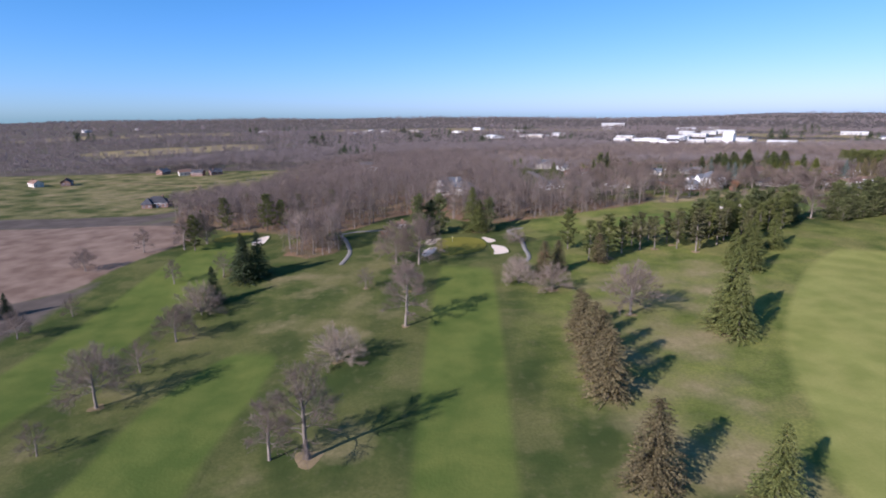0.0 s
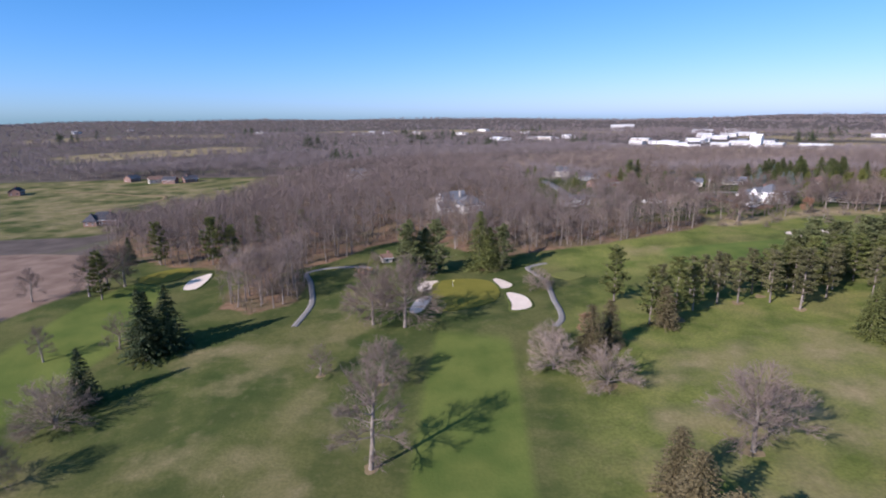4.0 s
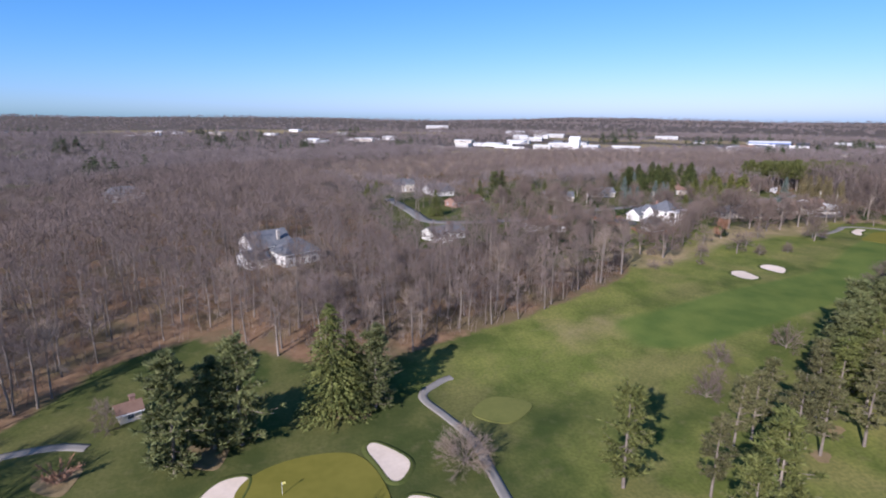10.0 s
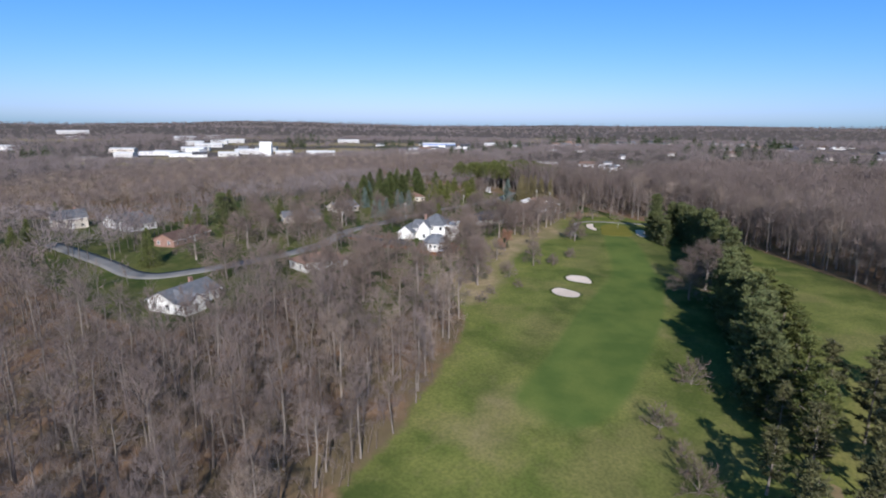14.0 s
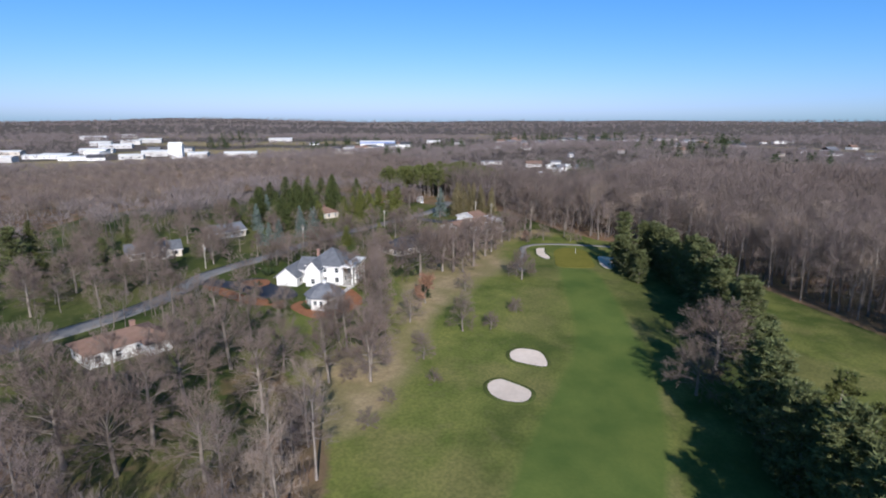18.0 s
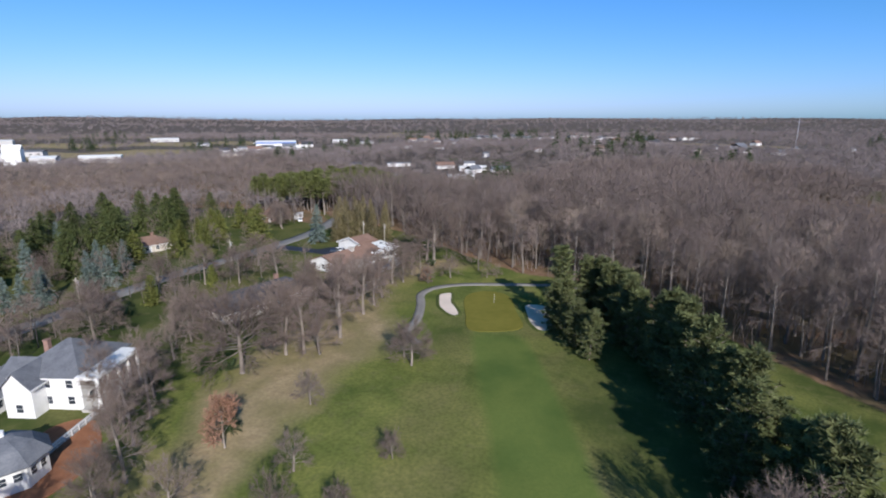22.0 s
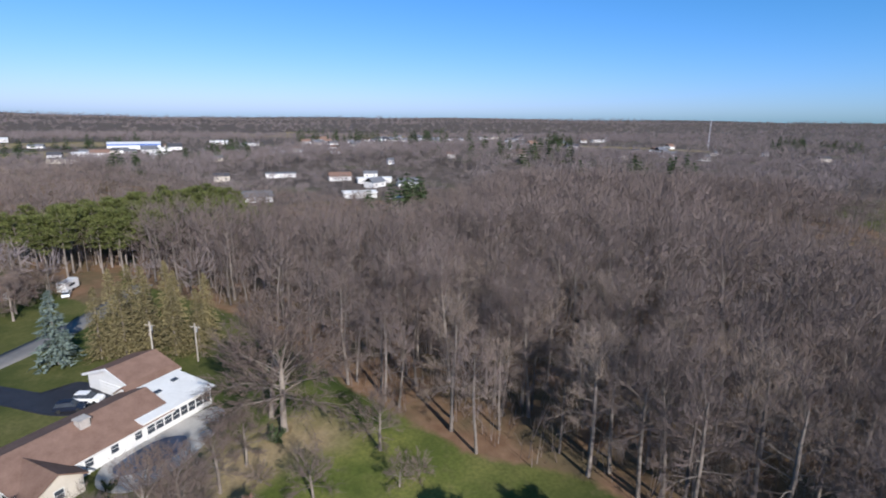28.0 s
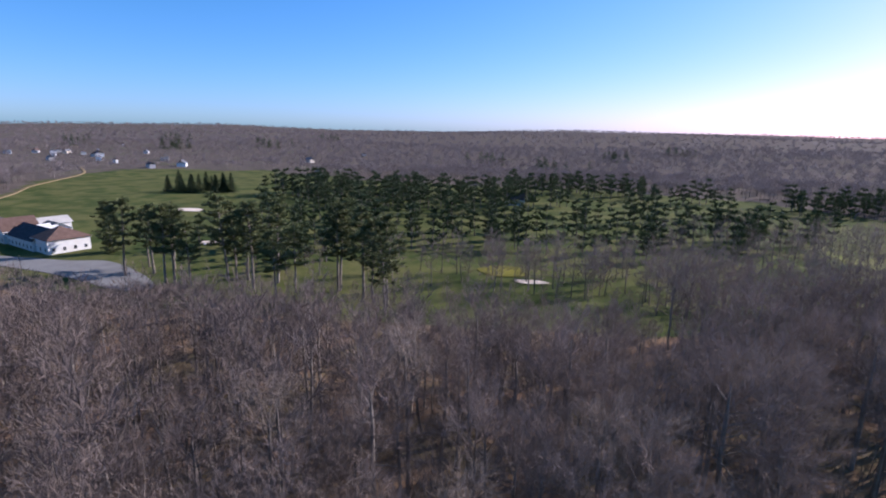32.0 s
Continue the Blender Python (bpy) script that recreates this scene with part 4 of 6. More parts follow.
fulls = [planter("white_pine", pine(166 + i, 17, 5.8, .06, 62, 8, 14, 1.2, True, .24), BARK, NEEDLE_ROW, "broad dark white pine with boughs to the ground", "pine tree", "pines of the golf course") for i in range(2)]
olives = [planter("scots_pine", pine(156 + i, 17, 4.3, .28, 40, 7, 12, 1.1, False, .25), BARK, NEEDLE_OLIVE, "thin olive-green pine with a bare pale trunk", "pine tree", "pines of the golf course") for i in range(3)]
CONIFERS = "d-72,190,19 d-68,195,18 d-74,196,16 d-76,172,13.5 b35,101,16 b36,110,16 b37,119,15 b37,128,14 b38,136,12.5 b34,74,16 g50,68,15 g78,134,23 g77,128,17 g81,139,18 g111,182,16 g109,190,14 g134,207,15 w-9.5,246.5,21 w0.4,250.8,20 w-4,251,17 g16.4,255.5,22 w24.2,254.7,17.5 g20,256,16 " \
           "b38,185,13 b44,190,12 p55,221,18 p59,203,17 p67,206,19 b62,200,12 p75,212,15"
PINE_GROVE = "v84,216,17 v90,216,15 v98,223,15 v99,215,17 v104,209,19 v104,228,13 v79,223,14 v83,223,14 v66,215,14 v110,222,15 v116,216,16 v122,222,15 v92,228,12 g117,196,15 g122,201,16 v128,214,16 v108,214,14 " \
             "p-88,270,20 p-81,273,16 p-109,271,18 d-123,274,11 p-108,231,17 d-138,162,8 d-142,158,9 v-60,300,16 v-95,300,15 v-75,290,16"
ROADSIDE_MORE = "f230,430,15 f236,440,16 a250,428,11 f256,446,17 f262,455,18 a270,430,11 f268,462,16 f246,462,16 a280,428,10 f288,462,17 a295,440,11 f310,455,15 f290,474,17 e235,425,11 f222,452,14 a284,436,9 f257,468,17 f275,476,18"
ROADSIDE = "e228,411,12 e223,412,11.5 e209,410,9.5 e206,412,9 e203,413,9 e212,413,9.5 e242,423,10 f239,456,17 f233,450,16 f247,432,18 f243,438,17 f252,436,18 f303,468,17 f297,462,18 a259,421,10 a264,412,12 a291,412,15 a295,418,12 a287,428,12 a309,438,12 a221,386,8 a300,424,11 " \
           "a238,383,7 e298,390,15 e243,455,13 f227,446,14 e224,440,12 f278,445,18 f284,450,16"
BROWN_CLUMP = "y302,384,15 y304,380,16 y306,376,16 y307,371,15 y309,367,14 y308,386,17 y311,381,17 y313,375,16 y316,370,15 y315,388,16 y319,382,16 g87,403,13 g136,433,18 g171,446,10 g70,455,13 g64,450,12 g131,452,11 g100,520,10 a118,436,8"
for text in (CONIFERS, PINE_GROVE, ROADSIDE, ROADSIDE_MORE, BROWN_CLUMP):
    for i, item in enumerate(text.split()):
        x, y, h = (float(v) for v in item[1:].split(","))
        kindset, tall = {"d": (darks, 16), "f": (streets, 16), "y": (tans, 16), "b": (browns, 16), "g": (spruces, 16), "p": (pines, 17), "w": (fulls, 17), "v": (olives, 17), "e": (blues, 12), "a": (golds, 12)}[item[0]]
        kindset[i % len(kindset)](x, y, h / tall, pick.uniform(0, 6.28))
darks[0](184.6, 326.2, .36, 1, text="small dark spruce beside a rusty oak")
thick[2](130, 428, 1.07, 1, text="tall rounded dark pine beside the street")
thick[0](154, 429, 0.60, 2, text="dark pine standing before a house")
# the pine row between the fairways
row_line = curve_through([(263, 284), (258, 280), (243, 272), (226, 265), (206, 257.5), (186, 250), (165, 246), (146, 240), (128, 235), (112, 231)], step=4)
for i, (x, y) in enumerate(row_line):
    if 166 < x < 186:
        continue
    tall = 15 + 3.5 * min(1, max(0, (258 - x) / 40))
    thick[i % 3](x + pick.uniform(-1.5, 1.5), y + pick.uniform(-2.5, 1.5), tall / 17 * pick.uniform(.86, 1.06), pick.uniform(0, 6.28))
for i, (x, y) in enumerate(curve_through([(104, 222), (118, 225), (132, 228), (146, 232), (158, 236)], step=2)):
    pines[i % 3](x + pick.uniform(-1.5, 1.5), y + pick.uniform(-2.5, 1.5), pick.uniform(.8, 1.0), i, text="white pine in the wide end of the row")
for i, (x, y) in enumerate(((246, 289), (242.3, 286), (238, 283.3), (233, 279.5))):
    thick[i % 3](x, y, .72 - .02 * i, i * 1.3)
for i, (x, y) in enumerate(curve_through([(255, 274), (243, 267), (228, 261), (212, 255), (200, 249.5), (190, 246)], step=2)):
    thick[i % 3](x + pick.uniform(-1, 1), y + pick.uniform(-1, 1), pick.uniform(.68, .8), i * 1.3)
thick[1](253, 288.5, 1.14, 2, text="tallest white pine at the end of the row beside the green")
talls_south = [planter("white_pine", pine(176 + i, 17, 4.4, .42, 34, 7, 12, 1.1, False, .24), BARK, NEEDLE_ROW, "tall dark pine on a bare trunk beside the southern fairways", "pine tree", "pines of the golf course") for i in range(2)]
# tall pines at the edge of the southern links
for i in range(20):
    x, y, h = 306 + i * 5.4 + pick.uniform(-4, 4), 160 - i * .8 + pick.uniform(-12, 5), pick.uniform(20, 29)
    talls_south[i % 2](x, y, h / 17, pick.uniform(0, 6.28))
thick[0](436, 121, 1.25, 0, text="tall dense conifer at the clubhouse corner")
for i in range(16):
    darks[i % 2](527 + pick.uniform(-18, 30), -60 + pick.uniform(-14, 8), pick.uniform(.75, 1.05), pick.uniform(0, 6.28), text="dark conifer in a clump on the far fairway")

shrubs = [planter("bare_shrub", dome_tree(171 + i, 4, 2.2, .06, 12, 5, 5, 6, .5, .03), BARK, TWIG, "small twiggy bare shrub on dry grass", "shrub", "bare shrubs") for i in range(2)]
red_shrub = planter("red_shrub", bush(181, 4, 6, 10, 70, .8, .1), BARK, TWIG_RUST, "low reddish-brown shrub with old leaves", "shrub")
green_shrub = planter("evergreen_shrub", bush(191, 3, 4, 9, 90, .7, .22), BARK, NEEDLE_DARK, "clipped dark evergreen shrub", "shrub", "evergreen shrubs by the houses")
SHRUBS = "86,236,1.6 98,245,1.4 117,244,1.7 93,240,.9 118,306,1 128,301,.9 136,303,.8 147,300,.8 178,303,1 190,302,1 283,314,1 276,334,.9 268,331,1 -22,262,1.1 -24,268,1 122,312,1 138,314,.9 160,312,.9"
for i, item in enumerate(SHRUBS.split()):
    x, y, s = (float(v) for v in item.split(","))
    shrubs[i % 2](x, y, s, i)
red_shrub(-26, 250, 1.15, 0)
red_shrub(156, 352, .6, 1)
for i, item in enumerate("158,357 160,366 166,372 175,378 183,385 189,348 192,352 285,337 200,341 196,344 160,346 262,352 270,352 285,346 246,372 227,375 212,384".split(" ")):
    x, y = (float(v) for v in item.split(","))
    green_shrub(x, y, pick.uniform(.6, 1.1), i)

# ---- woods: the near trees one by one, the rest as woodland ----
CLEARINGS = [(14, 355, 16), (12, 337, 7), (76, 357, 15), (121, 355, 18), (112, 430, 16), (80, 420, 9), (80, 450, 9), (108, 500, 22), (171, 432, 14), (150, 420, 10),
             (207, 438, 14), (300, 405, 12), (330, 426, 20), (95, 387, 9), (-25, 262, 14), (115, 472, 14), (-70, 548, 20), (505, 384, 14)]


def scatter(poly, step, seed, keep=1.0):
    r = np.random.default_rng(seed)
    xs, ys = [p[0] for p in poly], [p[1] for p in poly]
    X, Y = np.meshgrid(np.arange(min(xs), max(xs), step), np.arange(min(ys), max(ys), step))
    X = (X + r.uniform(-.48, .48, X.shape) * step).ravel()
    Y = (Y + r.uniform(-.48, .48, Y.shape) * step).ravel()
    ok = inside(X, Y, poly) & (r.uniform(0, 1, X.shape) < keep)
    for cx, cy, cr in CLEARINGS:
        ok &= np.hypot(X - cx, Y - cy) > cr
    return X[ok], Y[ok]


EDGE_WOODS = [(13, 278), (30, 273), (48, 278), (65, 280), (85, 286), (105, 293), (117, 300), (128, 313), (135, 330), (112, 338), (100, 350), (62, 346), (40, 330), (22, 310)]
spots = [scatter(NORTH_WOODS, 7.2, 1), scatter(EDGE_WOODS, 7.6, 11), scatter(WEST_SPINNEY, 5, 2), scatter(EAST_WOODS, 7.2, 3), scatter(EAST_WOODS, 12, 13), scatter(STREET_WOODS, 9.5, 4)]
WX, WY = np.concatenate([s[0] for s in spots]), np.concatenate([s[1] for s in spots])
wr = np.random.default_rng(9)
open_wood = (depth_in(WX, WY, LAWN) < 0) | (wr.uniform(0, 1, len(WX)) < .03)
WX, WY = WX[open_wood], WY[open_wood]
plan_line = [(-50, 225), (0, 270), (60, 262), (120, 285), (230, 225), (262, 250), (292, 300), (300, 325)]
near = np.full(len(WX), 1e9)
for x, y in curve_through(plan_line, step=8):
    near = np.minimum(near, np.hypot(WX - x, WY - y))
order = np.argsort(near)
single, rest = order[:300], order[300:]
wood_kinds = [planter("woodland_tree", dome_tree(201 + i, 10, 2.1 + .25 * (i % 3), .36 + .06 * (i % 3), 14, 5, 5, 8, .62, .017, .6 - .2 * (i % 2), girth=.6), WOOD_BARK, (TWIG_PALE, WOOD_TWIG, WOOD_TWIG, TWIG, WOOD_TWIG, WOOD_TWIG)[i],
                      "tall bare woodland tree with a pale trunk, rising from leaf litter", "tree", "bare trees of the woods") for i in range(6)]
def growth(x, y):
    """Low scrub before the works and round the town, full height elsewhere."""
    g = 1 - .2 * smooth_step(-10, 25, depth_in(x, y, LOW_BRUSH))
    for cx, cy, rr in TOWNS:
        g = np.minimum(g, .62 + .38 * smooth_step(rr * .6, rr * 1.1, np.hypot(x - cx, y - cy)))
    south = (x > 240) & (x < 470) & (y > 135) & (y < 240)
    g = np.where(south, np.minimum(g, .42 + .58 * smooth_step(4, 55, y - 166)), g)
    g = np.minimum(g, .42 + .58 * smooth_step(25, 95, np.hypot((x - 425) * .75, y - 165)))
    g = g * (1 - .12 * smooth_step(5, 45, x) * (1 - smooth_step(135, 160, x)) * smooth_step(262, 275, y))
    east = smooth_step(365, 430, x) * smooth_step(322, 365, y)
    g = g * (1 + .36 * smooth_step(-8, 8, depth_in(x, y, EAST_WOODS)) * (1 - east)) * (1 - .38 * east * (1 - smooth_step(425, 450, y)) * (1 - smooth_step(540, 580, x)))
    return g


TOWNS = [(460, 930, 230), (840, 800, 240), (1060, 570, 260), (590, 450, 110), (900, 230, 150), (900, -300, 260)]


for k in single:
    wood_kinds[int(wr.integers(6))](WX[k], WY[k], wr.uniform(1.25, 2.0) * float(growth(WX[k:k + 1], WY[k:k + 1])[0]), wr.uniform(0, 6.28))


def forest(X, Y, kinds, low, high, seed, full):
    """Corners and triangles of many trees of a few kinds, each turned and scaled."""
    r = np.random.default_rng(seed)
    which = r.integers(0, len(kinds), len(X))
    Vs, Ts, base = [], [], 0
    for k, (V, T) in enumerate(kinds):
        sel = which == k
        n = int(sel.sum())
        if not n:
            continue
        a, s = r.uniform(0, 6.283, n), r.uniform(low, high, n) * (1 if full else growth(X[sel], Y[sel]))
        c, q = np.cos(a) * s, np.sin(a) * s
        P = np.empty((n, len(V), 3), np.float32)
        P[:, :, 0] = V[None, :, 0] * c[:, None] - V[None, :, 1] * q[:, None] + X[sel][:, None]
        P[:, :, 1] = V[None, :, 0] * q[:, None] + V[None, :, 1] * c[:, None] + Y[sel][:, None]
        P[:, :, 2] = V[None, :, 2] * s[:, None] + ground(X[sel], Y[sel])[:, None]
        Vs.append(P.reshape(-1, 3))
        Ts.append((T[None] + (np.arange(n) * len(V))[:, None, None] + base).reshape(-1, 3))
        base += n * len(V)
    return np.concatenate(Vs), np.concatenate(Ts)


def woodland(name, X, Y, arrays, low, high, leaf, label, seed, category="woods", full=False):
    ob = thing(name, Matrix.Identity(4), label, category, kind="stuff")
    for piece, pos, material in (("trunks", 0, WOOD_BARK), ("crowns", 1, leaf)):
        kinds = [a[pos] for a in arrays]
        part(piece, bulk(piece, *forest(X, Y, kinds, low, high, seed, full), material), ob)["kind"] = "stuff"
    return ob


mid = [dome_tree(301 + i, 10, 2.3 + .3 * (i % 2), .34, 12, 3, 4, 7, .75, .03, .5, -.1, True, .6) for i in range(5)]


def tuft_tree(seed, n, spread, low, tw, w):
    """A distant tree: a short trunk and a head of coarse twigs."""
    rng = np.random.default_rng(seed)
    t, c = Wire(), Wire()
    t.tube([np.array([0, 0, z]) for z in (-.3, 6.)], [.13, .07], 3)
    for _ in range(n):
        d = unit(rng.normal(0, 1, 3) * (1, 1, .8))
        p = np.array([0, 0, low]) + d * spread * rng.uniform(.3, .8) * (1, 1, .8)
        way = unit(d + np.array([0, 0, .7]) + rng.normal(0, .4, 3)) * tw * rng.uniform(.7, 1.3)
        c.sliver(p - way * .4, way, unit(np.cross(way, rng.normal(0, 1, 3))), w)
    return t.arrays(), c.arrays()


def ring_points(n, r0, r1, seed):
    r = np.random.default_rng(seed)
    rad = np.sqrt(r.uniform(r0 * r0, r1 * r1, n))
    a = r.uniform(-2.25, 2.75, n)
    return 180 + rad * np.cos(a), 280 + rad * np.sin(a)


SITES = []
wr2 = np.random.default_rng(51)
for x0, y0, sx, sy, n, big, label in ((430, 985, 62, 45, 13, 30, "pale works building in the distance"), (200, 1240, 60, 30, 5, 40, "pale distant works building"),
                                      (800, 800, 95, 55, 18, 22, "pale town building among trees"), (1050, 565, 120, 60, 36, 15, "white town building among trees"),
                                      (600, 460, 60, 50, 6, 11, "white house at the edge of town"), (890, 215, 60, 90, 16, 15, "house on the far side of the woods"), (1250, 320, 130, 120, 14, 20, "distant house among trees"),
                                      (900, -260, 170, 150, 30, 14, "distant house on the wooded slope"), (-260, 1600, 380, 90, 16, 30, "far farm building on the ridge"), (640, 330, 60, 60, 4, 12, "small house beyond the east woods")):
    for k in range(n):
        w = big * wr2.uniform(.5, 1.2)
        SITES.append((x0 + wr2.normal(0, sx), y0 + wr2.normal(0, sy), wr2.uniform(-70, -20), w, w * wr2.uniform(.4, .7), wr2.uniform(3.5, 6.0) * (.8 if w < 19 else 1), k, label))
for x, y, turn, w, d, hgt, k in ((596, 506, -60, 22, 9, 3, 4), (592, 456, -60, 16, 8, 3, 9), (588, 428, -62, 24, 9, 3, 14), (578, 400, -62, 14, 8, 3, 4), (527, 416, -60, 20, 10, 3.2, 9), (494, 465, -50, 16, 9, 3.2, 4), (600, 341, -70, 7, 6, 2.6, 14)):
    SITES.append((x, y, turn, w, d, hgt, k, "long low white house at the edge of town"))
for x, y, w, d, hgt in ((640, 1400, 46, 24, 6), (770, 1510, 38, 24, 6), (649, 1223, 36, 20, 6), (485, 934, 40, 20, 5), (598, 1197, 30, 20, 6), (531, 1120, 45, 22, 5), (545, 1190, 30, 20, 6), (849, 1105, 45, 20, 5), (462, 1040, 40, 20, 5), (430, 900, 26, 16, 5)):
    SITES.append((x, y, -38, w, d, hgt, -2, "low pale works hall with a white roof"))
SITES += [(464, 864, -45, 15, 13, 15, -1, "tall windowless white works building"), (486, 853, -45, 22, 20, 6, -2, "long white works hall"), (521, 818, -45, 38, 18, 6, -3, "long pale works hall"), (825, 838, -50, 60, 26, 7, -4, "long white store with a blue front"),
          (503, 384, -30, 9, 7, 3, -5, "small white house at the woods' edge"), (691, 2153, -20, 85, 30, 8, -7, "long white building on the far ridge")]


def wild_only(X, Y):
    ok = np.ones(len(X), bool)
    for p in (NORTH_WOODS, EAST_WOODS, STREET_WOODS, FARM_FIELD, BROWN_FIELD, SOUTH_LINKS, HOME_COURSE):
        ok &= depth_in(X, Y, p) < -3
    ok &= in_far_field(X, Y) < .4
    for sx, sy, _, w, d, _, k, _ in SITES:
        u = math.hypot(sx - 200, sy - 280)
        ex, ey = (200 - sx) / u, (280 - sy) / u
        reach = 26 if k < 0 or u > 600 else 13
        along = (X - sx) * ex + (Y - sy) * ey
        across = abs((X - sx) * ey - (Y - sy) * ex)
        ok &= ~((along > -w * .6) & (along < w * .6 + reach) & (across < w * .62))
    return ok


rest_near = near[rest] < 105
woodland("woodland", WX[rest][rest_near], WY[rest][rest_near], mid, 1.2, 2.05, WOOD_TWIG, "bare brown deciduous woods with leaf litter below", 5)
far_a = [tuft_tree(401 + i, 170, 3.9, 6.3, 1.5, .085) for i in range(5)]
woodland("woodland", WX[rest][~rest_near], WY[rest][~rest_near], far_a, 1.15, 1.95, WOOD_TWIG, "deep bare brown woods beyond the edge trees", 6)
far_m = [tuft_tree(406 + i, 80, 4.0, 6.2, 1.9, .14) for i in range(4)]
far_b = [tuft_tree(411 + i, 34, 4.8, 5.8, 2.9, .36) for i in range(4)]
far_c = [tuft_tree(421 + i, 16, 6.5, 5.4, 5.0, 1.1) for i in range(4)]
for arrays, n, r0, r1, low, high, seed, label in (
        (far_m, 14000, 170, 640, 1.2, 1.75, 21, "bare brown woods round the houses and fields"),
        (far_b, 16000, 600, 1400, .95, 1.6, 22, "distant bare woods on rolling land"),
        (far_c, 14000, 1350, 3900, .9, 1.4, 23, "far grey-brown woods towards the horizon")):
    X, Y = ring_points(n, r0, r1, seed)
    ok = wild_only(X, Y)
    woodland("far_woodland", X[ok], Y[ok], arrays, low, high, HAZED_FAR_TWIG, label, seed)
green_far = [spruce(431 + i, 16, 5.0, 9, 6, 3, .7, .1, 3.0) for i in range(2)]
r = np.random.default_rng(31)
cx, cy = ring_points(46, 380, 1500, 32)
X, Y = np.concatenate([cx[:, None] + r.normal(0, 16, (46, 9))]).ravel(), (cy[:, None] + r.normal(0, 16, (46, 9))).ravel()
ok = wild_only(X, Y)
for cx, cy, spread, n in ((907, 305, 16, 16), (484, 374, 10, 12), (620, 240, 30, 24), (720, 330, 40, 20), (830, 905, 30, 10), (690, 640, 30, 14), (560, 610, 14, 8), (900, 470, 40, 14), (1050, 640, 50, 16)):
    X, Y, ok = np.r_[X, cx + r.normal(0, spread, n)], np.r_[Y, cy + r.normal(0, spread * .6, n)], np.r_[ok, np.ones(n, bool)]
woodland("far_conifers", X[ok], Y[ok], green_far, .85, 1.4, NEEDLE_DARK, "scattered dark conifers in the distant woods", 33, "conifers", True)
block = [(345, 428), (360, 412), (372, 394), (402, 402), (404, 428), (440, 440), (440, 462), (395, 472), (356, 476), (340, 452)]
X, Y = scatter(block, 5.6, 35)
top_heavy = [pine(441 + i, 18, 4.6, .5, 30, 4, 9, 1.7) for i in range(2)]
woodland("pine_plantation", X, Y, top_heavy, .85, 1.1, NEEDLE, "flat-topped block of planted green pines", 36, "pine plantation", True)
X, Y = scatter(LOW_BRUSH, 7.5, 53)
woodland("pale_thicket", X, Y, far_m, .8, 1.3, TWIG_PALE, "pale grey-pink bare thicket before the works", 54)
# saplings and brush below the woods, and bare growth round the houses
def brush(seed, n, H, W):
    rng = np.random.default_rng(seed)
    t, c = Wire(), Wire()
    for k in range(n):
        b = np.array([rng.normal(0, W), rng.normal(0, W), 0])
        way = np.array([rng.normal(0, .16), rng.normal(0, .16), 1]) * H * rng.uniform(.5, 1.2)
        (t if k < 2 else c).sliver(b, way, unit(np.cross(way, rng.normal(0, 1, 3))), .07 if k < 2 else .1)
        for _ in range(2):
            d = unit(way) + rng.normal(0, .45, 3)
            c.sliver(b + way * rng.uniform(.3, .8), d * H * .3, unit(np.cross(d, rng.normal(0, 1, 3))), .07)
    return t.arrays(), c.arrays()


brushes = [brush(461 + i, 6, 4.2, 1.0) for i in range(5)]
bx, by = [], []
for poly, step, seed in ((NORTH_WOODS, 4.6, 61), (EDGE_WOODS, 4.0, 60), (EAST_WOODS, 4.8, 62), (WEST_SPINNEY, 4, 63), (STREET_WOODS, 7, 64)):
    X, Y = scatter(poly, step, seed)
    keep = (depth_in(X, Y, poly) > .6) & (depth_in(X, Y, LAWN) < 0)
    bx.append(X[keep])
    by.append(Y[keep])
woodland("undergrowth", np.concatenate(bx), np.concatenate(by), brushes, .7, 1.4, WOOD_TWIG, "thin brown saplings and brush below the woods", 65, "undergrowth")
CLEARINGS += [(float(x), float(y), 4.8) for x, y in curve_through([(80, 470), (80, 396), (90, 387), (120, 381), (145, 384), (165, 394), (206, 400), (262, 403), (322, 405)], step=8)]
CLEARINGS += [(165, 368, 13), (170, 346, 14), (180, 360, 16), (232, 361, 15), (285, 365, 24), (262, 440, 10), (286, 392, 8), (160, 385, 8)]
around = [scatter([(86, 368), (150, 366), (200, 384), (255, 392), (255, 400), (200, 395), (165, 390), (145, 379), (120, 376), (90, 382)], 6, 71, .8), scatter([(60, 345), (135, 342), (148, 375), (160, 420), (205, 470), (130, 490), (60, 480)], 8.2, 66, .42), scatter([(150, 410), (215, 408), (330, 412), (335, 470), (200, 480)], 10, 67, .7),
          scatter([(196, 350), (222, 372), (224, 396), (170, 390), (188, 376)], 9, 68, .7), scatter([(206, 340), (262, 344), (266, 372), (250, 396), (240, 394), (245, 372), (240, 350), (208, 350)], 8, 69, .75)]
X, Y = np.concatenate([a[0] for a in around]), np.concatenate([a[1] for a in around])
woodland("garden_trees", X, Y, mid, .7, 1.25, TWIG, "bare garden trees and scrub crowding the houses", 70, "trees")

